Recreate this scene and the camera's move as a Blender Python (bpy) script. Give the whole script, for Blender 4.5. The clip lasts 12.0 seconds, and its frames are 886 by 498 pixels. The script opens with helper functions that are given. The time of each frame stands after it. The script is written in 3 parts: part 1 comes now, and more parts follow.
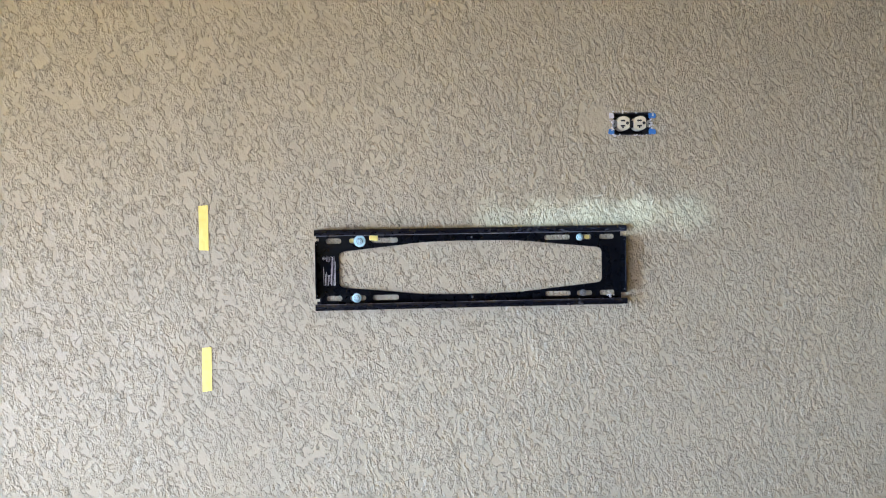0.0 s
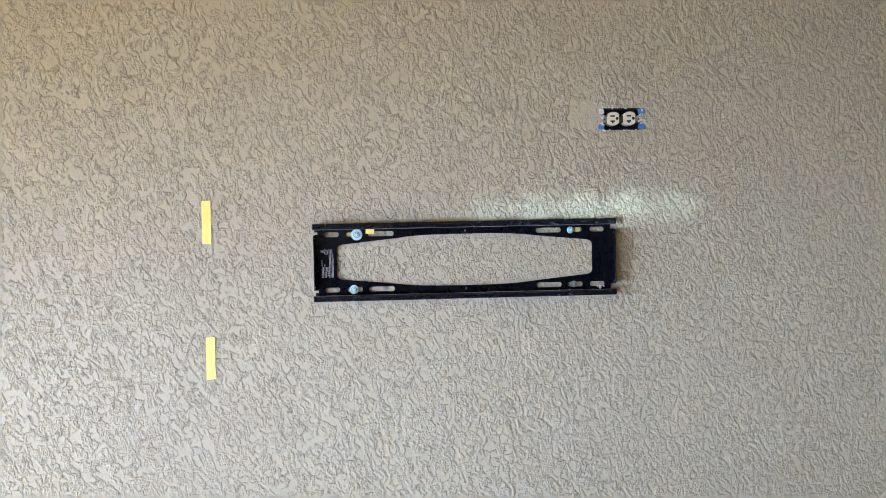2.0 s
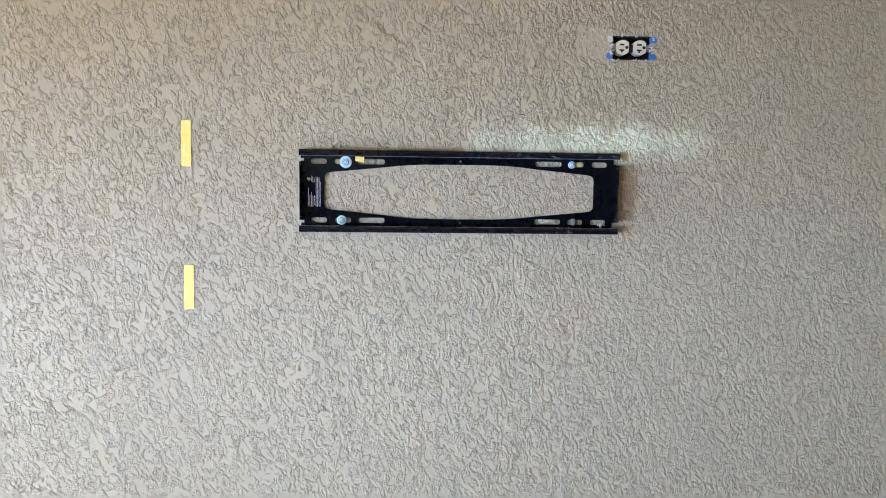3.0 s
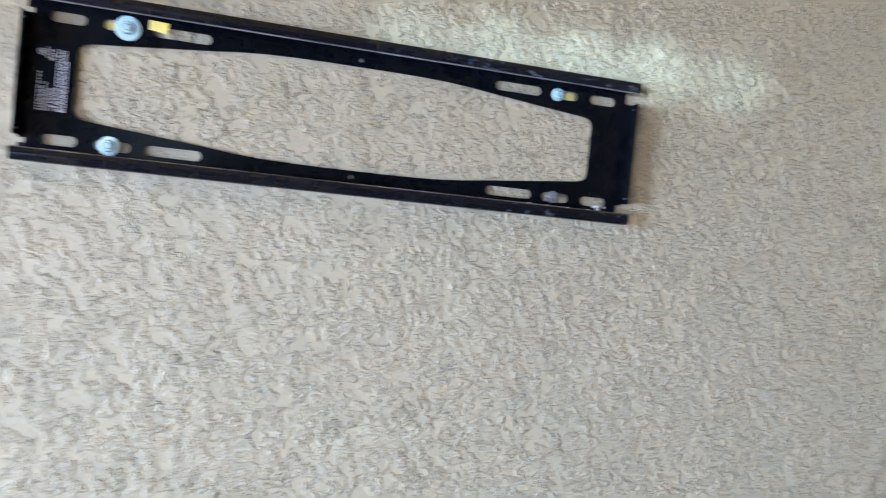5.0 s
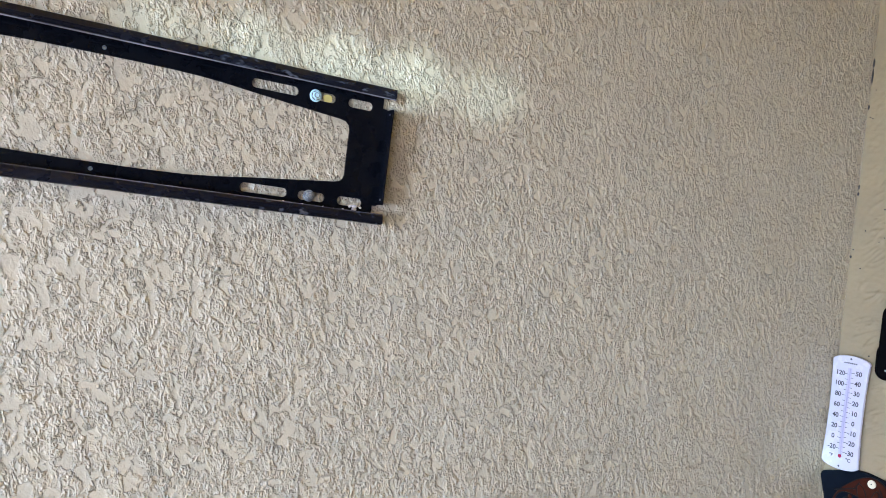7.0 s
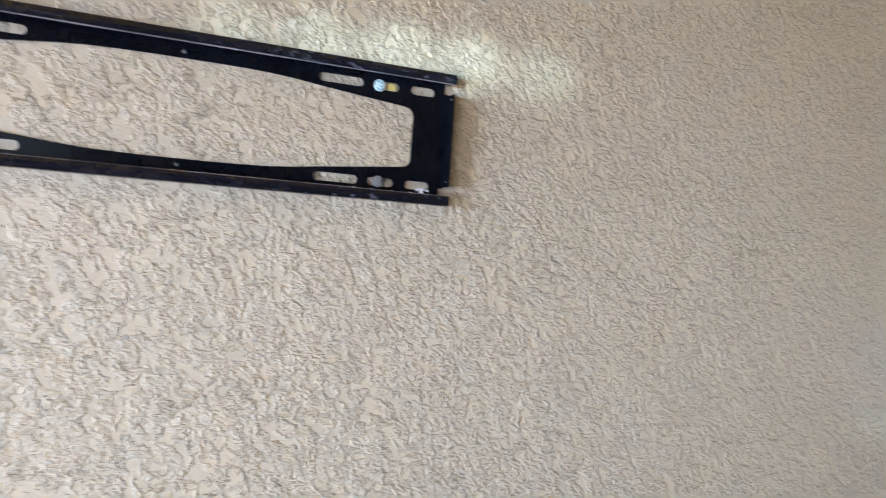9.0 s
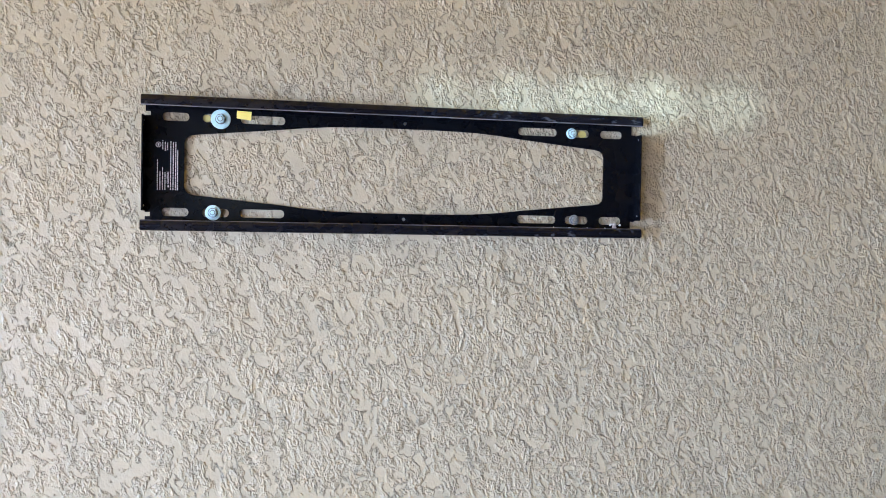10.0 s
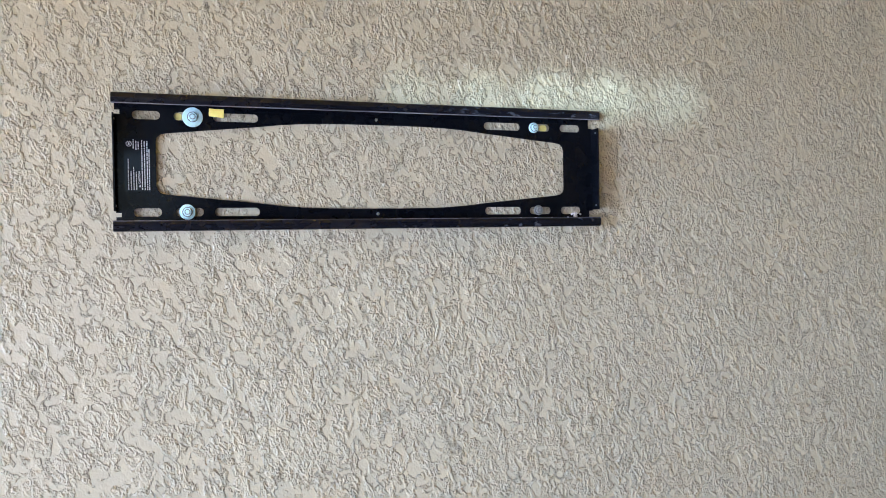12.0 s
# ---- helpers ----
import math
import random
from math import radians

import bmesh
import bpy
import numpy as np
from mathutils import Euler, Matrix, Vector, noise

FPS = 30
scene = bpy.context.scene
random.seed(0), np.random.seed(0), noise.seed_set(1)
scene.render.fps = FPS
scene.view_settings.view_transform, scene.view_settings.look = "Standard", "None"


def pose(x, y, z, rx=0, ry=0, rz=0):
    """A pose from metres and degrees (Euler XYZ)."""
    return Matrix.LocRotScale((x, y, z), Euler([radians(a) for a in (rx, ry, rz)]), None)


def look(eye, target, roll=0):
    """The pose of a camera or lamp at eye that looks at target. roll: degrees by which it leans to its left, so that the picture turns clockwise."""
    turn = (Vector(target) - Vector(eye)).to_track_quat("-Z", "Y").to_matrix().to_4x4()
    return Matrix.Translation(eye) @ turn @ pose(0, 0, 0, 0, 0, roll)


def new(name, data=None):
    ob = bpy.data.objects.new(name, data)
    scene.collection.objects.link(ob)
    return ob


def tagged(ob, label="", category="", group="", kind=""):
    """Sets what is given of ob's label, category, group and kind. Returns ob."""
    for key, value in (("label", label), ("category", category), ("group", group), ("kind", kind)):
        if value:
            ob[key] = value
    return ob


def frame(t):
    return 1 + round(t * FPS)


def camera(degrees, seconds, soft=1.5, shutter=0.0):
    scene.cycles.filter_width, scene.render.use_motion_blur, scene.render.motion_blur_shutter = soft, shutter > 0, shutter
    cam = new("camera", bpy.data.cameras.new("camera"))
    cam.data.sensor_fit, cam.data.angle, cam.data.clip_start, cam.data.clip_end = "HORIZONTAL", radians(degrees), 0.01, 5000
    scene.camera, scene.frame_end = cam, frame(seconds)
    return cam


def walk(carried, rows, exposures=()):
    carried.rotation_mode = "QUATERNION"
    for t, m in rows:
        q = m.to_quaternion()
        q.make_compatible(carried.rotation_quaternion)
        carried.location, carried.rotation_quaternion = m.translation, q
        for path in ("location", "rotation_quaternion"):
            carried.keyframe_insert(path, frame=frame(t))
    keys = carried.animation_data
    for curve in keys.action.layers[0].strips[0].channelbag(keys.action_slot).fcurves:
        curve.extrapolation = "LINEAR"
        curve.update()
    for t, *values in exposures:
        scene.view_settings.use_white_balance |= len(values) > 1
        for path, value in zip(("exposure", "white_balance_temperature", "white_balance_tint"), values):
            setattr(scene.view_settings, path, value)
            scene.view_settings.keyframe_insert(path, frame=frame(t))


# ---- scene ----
cam = camera(60.9, 12.0, soft=0.9, shutter=0.28)
PATH = [
    (0, (-0.178, -1.72, 1.576), (-0.044, 0.276, 1.54), -1.0),
    (0.5, (-0.14, -1.707, 1.573), (-0.029, 0.287, 1.461), -1.2),
    (1, (-0.129, -1.73, 1.578), (-0.029, 0.265, 1.486), -1.0),
    (1.5, (-0.141, -1.759, 1.582), (-0.04, 0.238, 1.517), -1.0),
    (2, (-0.134, -1.778, 1.585), (-0.039, 0.219, 1.521), -1.2),
    (2.5, (-0.139, -1.769, 1.581), (-0.031, 0.223, 1.439), -0.6),
    (2.7, (-0.126, -1.752, 1.564), (-0.019, 0.237, 1.379), -0.1),
    (4.3, (-0.165, -1.156, 1.457), (-0.004, 0.828, 1.264), 4.2),
    (4.5, (-0.146, -1.073, 1.437), (0.007, 0.914, 1.277), 4.5),
    (5, (-0.123, -0.891, 1.382), (0.414, 1.035, 1.334), 5.6),
    (5.4, (-0.073, -0.841, 1.379), (0.826, 0.946, 1.367), 7.4),
    (5.5, (-0.073, -0.835, 1.378), (0.855, 0.936, 1.357), 7.5),
    (6, (-0.078, -0.877, 1.384), (0.865, 0.887, 1.354), 8.2),
    (6.5, (-0.071, -0.935, 1.395), (0.856, 0.837, 1.373), 7.3),
    (6.7, (-0.056, -0.948, 1.398), (0.882, 0.819, 1.383), 7.1),
    (8.3, (-0.043, -0.916, 1.362), (1.019, 0.779, 1.358), 5.7),
    (8.5, (-0.036, -0.929, 1.368), (0.989, 0.788, 1.351), 5.3),
    (9, (-0.064, -0.975, 1.364), (0.742, 0.855, 1.343), 4.0),
    (9.2, (-0.071, -1.017, 1.362), (0.536, 0.888, 1.356), 3.9),
    (9.5, (-0.099, -1.054, 1.395), (0.3, 0.906, 1.367), 3.2),
    (10, (-0.135, -1.081, 1.408), (0.224, 0.886, 1.379), 0.9),
    (10.5, (-0.142, -1.075, 1.404), (0.417, 0.842, 1.29), -1.5),
    (11, (-0.188, -1.095, 1.402), (0.445, 0.8, 1.307), -1.9),
    (11.5, (-0.225, -1.091, 1.404), (0.398, 0.808, 1.351), -1.3),
    (12, (-0.245, -1.083, 1.393), (0.368, 0.821, 1.371), -1.0),
]
walk(cam, [(t, look(eye, target, roll)) for t, eye, target, roll in PATH], [(0.0, 2.93, 5390, 13), (2.7, 2.88, 5290, 12.5), (4.5, 2.81, 5230, 13.5), (5.0, 3.07, 5250, 11), (5.5, 3.09, 5350, 14.5), (6.5, 3.08, 5460, 15), (8.5, 3.07, 5770, 18), (9.0, 3.19, 5620, 17), (9.5, 3.12, 5500, 15), (10.0, 3.0, 5470, 15), (12.0, 2.99, 5420, 13.5)])

# ---- light: an open, roofed porch; sky and sun outside, lamps added at its openings ----
SUN_ELEVATION, SUN_AZIMUTH = radians(42), radians(250)  # azimuth clockwise from +y
world = bpy.data.worlds.new("sky")
scene.world = world
world.use_nodes = True
sky = world.node_tree.nodes.new("ShaderNodeTexSky")
sky.sky_type = "NISHITA"
sky.sun_disc = False
sky.sun_elevation, sky.sun_rotation = SUN_ELEVATION, SUN_AZIMUTH
background = world.node_tree.nodes["Background"]
background.inputs["Strength"].default_value = 0.05
world.node_tree.links.new(sky.outputs["Color"], background.inputs["Color"])

sun = new("sun", bpy.data.lights.new("sun", "SUN"))
sun.data.energy, sun.data.angle, sun.data.color = 3.6, radians(0.5), (1.0, 0.94, 0.85)
to_sun = Vector((math.sin(SUN_AZIMUTH) * math.cos(SUN_ELEVATION), math.cos(SUN_AZIMUTH) * math.cos(SUN_ELEVATION), math.sin(SUN_ELEVATION)))
sun.matrix_basis = look(to_sun * 30, (0, 0, 0))
# they stand in for the sky and the sunlit paving, in the front wall's opening and at the open end
# added area lamps, narrowed and aimed to cool the lower wall
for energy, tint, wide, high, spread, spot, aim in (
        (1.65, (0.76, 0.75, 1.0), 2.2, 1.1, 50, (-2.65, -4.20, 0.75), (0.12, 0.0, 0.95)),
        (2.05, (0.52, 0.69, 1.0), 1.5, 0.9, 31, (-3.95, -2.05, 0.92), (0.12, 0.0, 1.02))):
    daylight_fill = new("daylight_fill", bpy.data.lights.new("daylight_fill", "AREA"))
    daylight_fill.data.shape, daylight_fill.data.size, daylight_fill.data.size_y = "RECTANGLE", wide, high
    daylight_fill.data.energy, daylight_fill.data.color, daylight_fill.data.spread = energy, tint, radians(spread)
    daylight_fill.matrix_basis = look(spot, aim)
# thin beams added without a known source, for the streak above the bracket
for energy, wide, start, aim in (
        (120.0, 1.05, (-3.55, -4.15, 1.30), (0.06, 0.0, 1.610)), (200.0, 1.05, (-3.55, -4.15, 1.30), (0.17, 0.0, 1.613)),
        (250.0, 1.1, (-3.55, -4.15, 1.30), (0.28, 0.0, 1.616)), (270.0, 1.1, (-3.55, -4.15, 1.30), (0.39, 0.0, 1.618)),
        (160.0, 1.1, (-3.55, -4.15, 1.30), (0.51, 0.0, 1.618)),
        # added beam for the pale patch beside the thermometer
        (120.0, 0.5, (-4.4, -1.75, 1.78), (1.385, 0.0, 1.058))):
    added_lamp = new("added_spot", bpy.data.lights.new("added_spot", "SPOT"))
    added_lamp.data.energy, added_lamp.data.color = energy, (0.70, 0.93, 1.0)
    added_lamp.data.spot_size, added_lamp.data.spot_blend, added_lamp.data.shadow_soft_size = radians(wide), 1.0, 0.015
    added_lamp.matrix_basis = look(start, aim)


# ---- materials ----
def material(name, base, rough=0.5, metal=0.0, vary=0.0, scale=40.0, second=None, bump=0.0, bump_scale=300.0, coat=0.0, specular=0.5):
    """A surface with colour variation at two scales and a fine relief."""
    m = bpy.data.materials.new(name)
    m.use_nodes = True
    nodes, links = m.node_tree.nodes, m.node_tree.links
    bsdf = nodes["Principled BSDF"]
    bsdf.inputs["Roughness"].default_value, bsdf.inputs["Metallic"].default_value = rough, metal
    bsdf.inputs["Coat Weight"].default_value = coat
    bsdf.inputs["Coat Roughness"].default_value = 0.08
    bsdf.inputs["Specular IOR Level"].default_value = specular
    bsdf.inputs["Base Color"].default_value = (*base, 1)
    place = nodes.new("ShaderNodeTexCoord")
    if vary:
        coarse, fine, both, mix = nodes.new("ShaderNodeTexNoise"), nodes.new("ShaderNodeTexNoise"), nodes.new("ShaderNodeMath"), nodes.new("ShaderNodeMix")
        coarse.inputs["Scale"].default_value, fine.inputs["Scale"].default_value = scale * 0.15, scale
        coarse.inputs["Detail"].default_value, fine.inputs["Detail"].default_value = 3, 5
        both.operation = "MULTIPLY_ADD"
        both.inputs[1].default_value = 0.5
        mix.data_type = "RGBA"
        other = second or tuple(c * (1 - vary) for c in base)
        mix.inputs[6].default_value, mix.inputs[7].default_value = (*base, 1), (*other, 1)
        half = nodes.new("ShaderNodeMath")
        half.operation = "MULTIPLY"
        half.inputs[1].default_value = 0.5
        stretch = nodes.new("ShaderNodeMapRange")
        stretch.inputs["From Min"].default_value, stretch.inputs["From Max"].default_value = 0.35, 0.65
        links.new(place.outputs["Object"], coarse.inputs["Vector"])
        links.new(place.outputs["Object"], fine.inputs["Vector"])
        links.new(coarse.outputs[0], half.inputs[0])
        links.new(fine.outputs[0], both.inputs[0])
        links.new(half.outputs[0], both.inputs[2])
        links.new(both.outputs[0], stretch.inputs["Value"])
        links.new(stretch.outputs[0], mix.inputs[0])
        links.new(mix.outputs[2], bsdf.inputs["Base Color"])
        gloss = nodes.new("ShaderNodeMapRange")
        gloss.inputs["To Min"].default_value, gloss.inputs["To Max"].default_value = rough * 0.85, min(1, rough * 1.2)
        links.new(stretch.outputs[0], gloss.inputs["Value"])
        links.new(gloss.outputs[0], bsdf.inputs["Roughness"])
    if bump:
        grain, relief = nodes.new("ShaderNodeTexNoise"), nodes.new("ShaderNodeBump")
        grain.inputs["Scale"].default_value, grain.inputs["Detail"].default_value = bump_scale, 4
        relief.inputs["Strength"].default_value, relief.inputs["Distance"].default_value = bump, 0.001
        links.new(place.outputs["Object"], grain.inputs["Vector"])
        links.new(grain.outputs[0], relief.inputs["Height"])
        links.new(relief.outputs[0], bsdf.inputs["Normal"])
    return m


GRIT_SHARE, GRIT_DEPTH = 0.8, 0.0016  # how much of the torn coat's height is grit; its full height in metres


def stucco_material():
    """Beige satin wall paint over trowelled stucco: the mesh bears the clumps, this their torn edges, grit and cracks."""
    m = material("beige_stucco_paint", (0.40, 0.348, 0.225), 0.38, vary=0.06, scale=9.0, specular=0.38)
    nodes, links = m.node_tree.nodes, m.node_tree.links
    bsdf = nodes["Principled BSDF"]

    def math_node(operation, a, b=None, c=None):
        node = nodes.new("ShaderNodeMath")
        node.operation = operation
        for socket, value in zip(node.inputs, (a, b, c)):
            if isinstance(value, (int, float)):
                socket.default_value = value
            elif value is not None:
                links.new(value, socket)
        return node.outputs[0]

    def remap(value, a, b, lo=0.0, hi=1.0, smooth=True):
        node = nodes.new("ShaderNodeMapRange")
        node.interpolation_type = "SMOOTHSTEP" if smooth else "LINEAR"
        links.new(value, node.inputs["Value"])
        for key, number in (("From Min", a), ("From Max", b), ("To Min", lo), ("To Max", hi)):
            node.inputs[key].default_value = number
        return node.outputs[0]

    def noise_node(vector, scale, detail, rough=0.5, output="Fac"):
        node = nodes.new("ShaderNodeTexNoise")
        node.noise_dimensions = "2D"
        node.inputs["Scale"].default_value, node.inputs["Detail"].default_value, node.inputs["Roughness"].default_value = scale, detail, rough
        links.new(vector, node.inputs["Vector"])
        return node.outputs[output]

    place, axes, flat_place = nodes.new("ShaderNodeTexCoord"), nodes.new("ShaderNodeSeparateXYZ"), nodes.new("ShaderNodeCombineXYZ")
    links.new(place.outputs["Object"], axes.inputs[0])
    links.new(axes.outputs["X"], flat_place.inputs["X"])
    links.new(axes.outputs["Z"], flat_place.inputs["Y"])
    turned, drawn = nodes.new("ShaderNodeMapping"), nodes.new("ShaderNodeMapping")
    turned.inputs["Rotation"].default_value = (0, 0, radians(-22))
    drawn.inputs["Scale"].default_value = (1.1, 0.78, 1.0)
    links.new(flat_place.outputs[0], turned.inputs["Vector"])
    links.new(turned.outputs[0], drawn.inputs["Vector"])
    shift, warped = nodes.new("ShaderNodeVectorMath"), nodes.new("ShaderNodeVectorMath")
    shift.operation, warped.operation = "MULTIPLY_ADD", "ADD"
    links.new(noise_node(drawn.outputs[0], 150, 1, output="Color"), shift.inputs[0])
    shift.inputs[1].default_value, shift.inputs[2].default_value = (0.0045, 0.0045, 0), (-0.00225, -0.00225, 0)
    links.new(drawn.outputs[0], warped.inputs[0])
    links.new(shift.outputs[0], warped.inputs[1])
    where = warped.outputs[0]

    plate = nodes.new("ShaderNodeAttribute")
    plate.attribute_name = "plate"
    finer = remap(axes.outputs["X"], -0.45, 0.55)
    coarse, fine = noise_node(where, 280, 2, 0.62), noise_node(where, 640, 2)
    cells = nodes.new("ShaderNodeTexVoronoi")
    cells.voronoi_dimensions, cells.feature = "2D", "F1"
    cells.inputs["Scale"].default_value = 270
    links.new(where, cells.inputs["Vector"])
    granule = remap(cells.outputs["Distance"], 0.75, 0.05, smooth=False)
    # where the coat is torn into grit: under the plates' ragged edge
    level = math_node("MULTIPLY_ADD", math_node("SUBTRACT", coarse, 0.5), -2.2, plate.outputs["Fac"])
    torn = remap(level, 0.10, -0.22)
    uneven = remap(noise_node(where, 75, 3, 0.6), 0.36, 0.64, 0.30, 1.30)
    grit = math_node("ADD", math_node("MULTIPLY", granule, 0.80), math_node("MULTIPLY", remap(coarse, 0.3, 0.7), 0.65))
    grit = math_node("MULTIPLY_ADD", fine, 0.30, grit)
    height = math_node("MULTIPLY", torn, math_node("MULTIPLY_ADD", grit, GRIT_SHARE, 0.15))
    height = math_node("MULTIPLY_ADD", height, uneven, math_node("MULTIPLY", grit, 0.10))
    # thin cracks that follow parts of the plates' outline
    rim = remap(math_node("ABSOLUTE", math_node("SUBTRACT", level, 0.10)), 0.12, 0.0)
    part_of = remap(noise_node(where, 30, 3), 0.52, 0.62)
    crack = math_node("MULTIPLY", math_node("MULTIPLY", rim, part_of), remap(finer, 0.0, 1.0, 1.5, 0.5))
    height = math_node("SUBTRACT", height, crack)
    height = math_node("MULTIPLY_ADD", noise_node(where, 95, 3), 0.16, height)
    # fingers and filler left the coat smooth beside the outlet
    mask = nodes.new("ShaderNodeAttribute")
    mask.attribute_name = "rough"
    relief = nodes.new("ShaderNodeBump")
    relief.inputs["Strength"].default_value, relief.inputs["Distance"].default_value = 1.0, GRIT_DEPTH
    height = math_node("MULTIPLY", height, remap(finer, 0.0, 1.0, 0.95, 1.20))
    links.new(math_node("MULTIPLY", height, mask.outputs["Fac"]), relief.inputs["Height"])
    links.new(relief.outputs[0], bsdf.inputs["Normal"])
    return m


STUCCO = stucco_material()
# the stucco wall's beige, darkened to offset strong light on the side wall
DARKENED_PAINT = material("darkened_wall_paint", (0.25, 0.20, 0.108), 0.55, vary=0.12, scale=14, bump=0.9, bump_scale=110)
# strong yellow on an unseen ceiling, to bounce warm light onto the upper wall
CEILING_BOUNCE = material("warm_bounce_yellow", (0.76, 0.56, 0.07), 0.7, vary=0.06, scale=6, bump=0.2, bump_scale=90)
CONCRETE = material("porch_concrete", (0.50, 0.43, 0.33), 0.7, vary=0.2, scale=12, bump=0.4, bump_scale=200)
PALE_PAVING = material("pale_paving", (0.55, 0.51, 0.45), 0.75, vary=0.15, scale=5, bump=0.4, bump_scale=120)
LAWN = material("lawn", (0.10, 0.12, 0.04), 0.9, vary=0.4, scale=3, bump=0.8, bump_scale=60)
BLACK_STEEL = material("black_powder_coat", (0.0016, 0.0021, 0.0032), 0.15, specular=0.13, vary=0.3, scale=60, second=(0.004, 0.0045, 0.006), bump=0.02, bump_scale=500)
ZINC = material("zinc_plated_steel", (0.56, 0.78, 0.79), 0.30, metal=0.25, vary=0.2, scale=180, bump=0.1, bump_scale=700)
DARK_ZINC = material("dark_zinc", (0.20, 0.22, 0.22), 0.5, metal=0.3, vary=0.4, scale=200)
DULL_ZINC = material("dull_zinc", (0.42, 0.43, 0.40), 0.45, metal=0.8, vary=0.35, scale=160, bump=0.15, bump_scale=700)
YELLOW_TAPE = material("yellow_tape", (0.80, 0.63, 0.11), 0.55, vary=0.12, scale=80, second=(0.82, 0.68, 0.18), bump=0.2, bump_scale=260)
YELLOW_PLASTIC = material("yellow_plastic", (0.74, 0.64, 0.20), 0.4, vary=0.15, scale=120)
LABEL_FILM = material("glossy_black_film", (0.004, 0.006, 0.010), 0.06, specular=0.16, vary=0.2, scale=50, bump=0.03, bump_scale=90)
LABEL_INK = material("white_print", (0.50, 0.51, 0.53), 0.5)
WHITE_PLASTIC = material("white_enamel", (0.47, 0.47, 0.50), 0.25, vary=0.03, scale=60)
BLACK_INK = material("black_print", (0.02, 0.02, 0.025), 0.5)
TUBE_GLASS = material("lilac_tube", (0.37, 0.35, 0.44), 0.4)
RED_FLUID = material("red_fluid", (0.36, 0.012, 0.05), 0.15)
BLACK_PLASTIC = material("black_plastic", (0.0022, 0.0020, 0.0022), 0.22, specular=0.04, vary=0.3, scale=90)
CHROME = material("bright_stud", (0.85, 0.86, 0.87), 0.12, metal=1.0)
SLATE_WOOD = material("slate_stained_wood", (0.0028, 0.0055, 0.0098), 0.55, specular=0.06, vary=0.4, scale=60, bump=0.3, bump_scale=160)
DARK_WOOD = material("dark_stained_wood", (0.003, 0.0025, 0.0025), 0.6, vary=0.3, scale=60, specular=0.2)
RUST_WOOD = material("rust_stained_wood", (0.046, 0.0105, 0.004), 0.55, specular=0.06, vary=0.4, scale=70, second=(0.022, 0.006, 0.003), bump=0.3, bump_scale=160)
IVORY = material("ivory_plastic", (0.60, 0.55, 0.38), 0.35, vary=0.05, scale=90)
DARK_SLOT = material("dark_slot", (0.01, 0.01, 0.01), 0.7)
# near-black puts the shade inside the recessed blue box into its colour
SHADED_BOX = material("shaded_box_plastic", (0.012, 0.012, 0.014), 0.5, vary=0.3, scale=90)
BOX_BLUE = material("blue_box_plastic", (0.02, 0.12, 0.36), 0.4, vary=0.5, scale=400, second=(0.06, 0.18, 0.42))
SMEARED_PAINT = material("beige_paint_smear", (0.62, 0.60, 0.56), 0.6, vary=0.2, scale=200, bump=0.5, bump_scale=400)


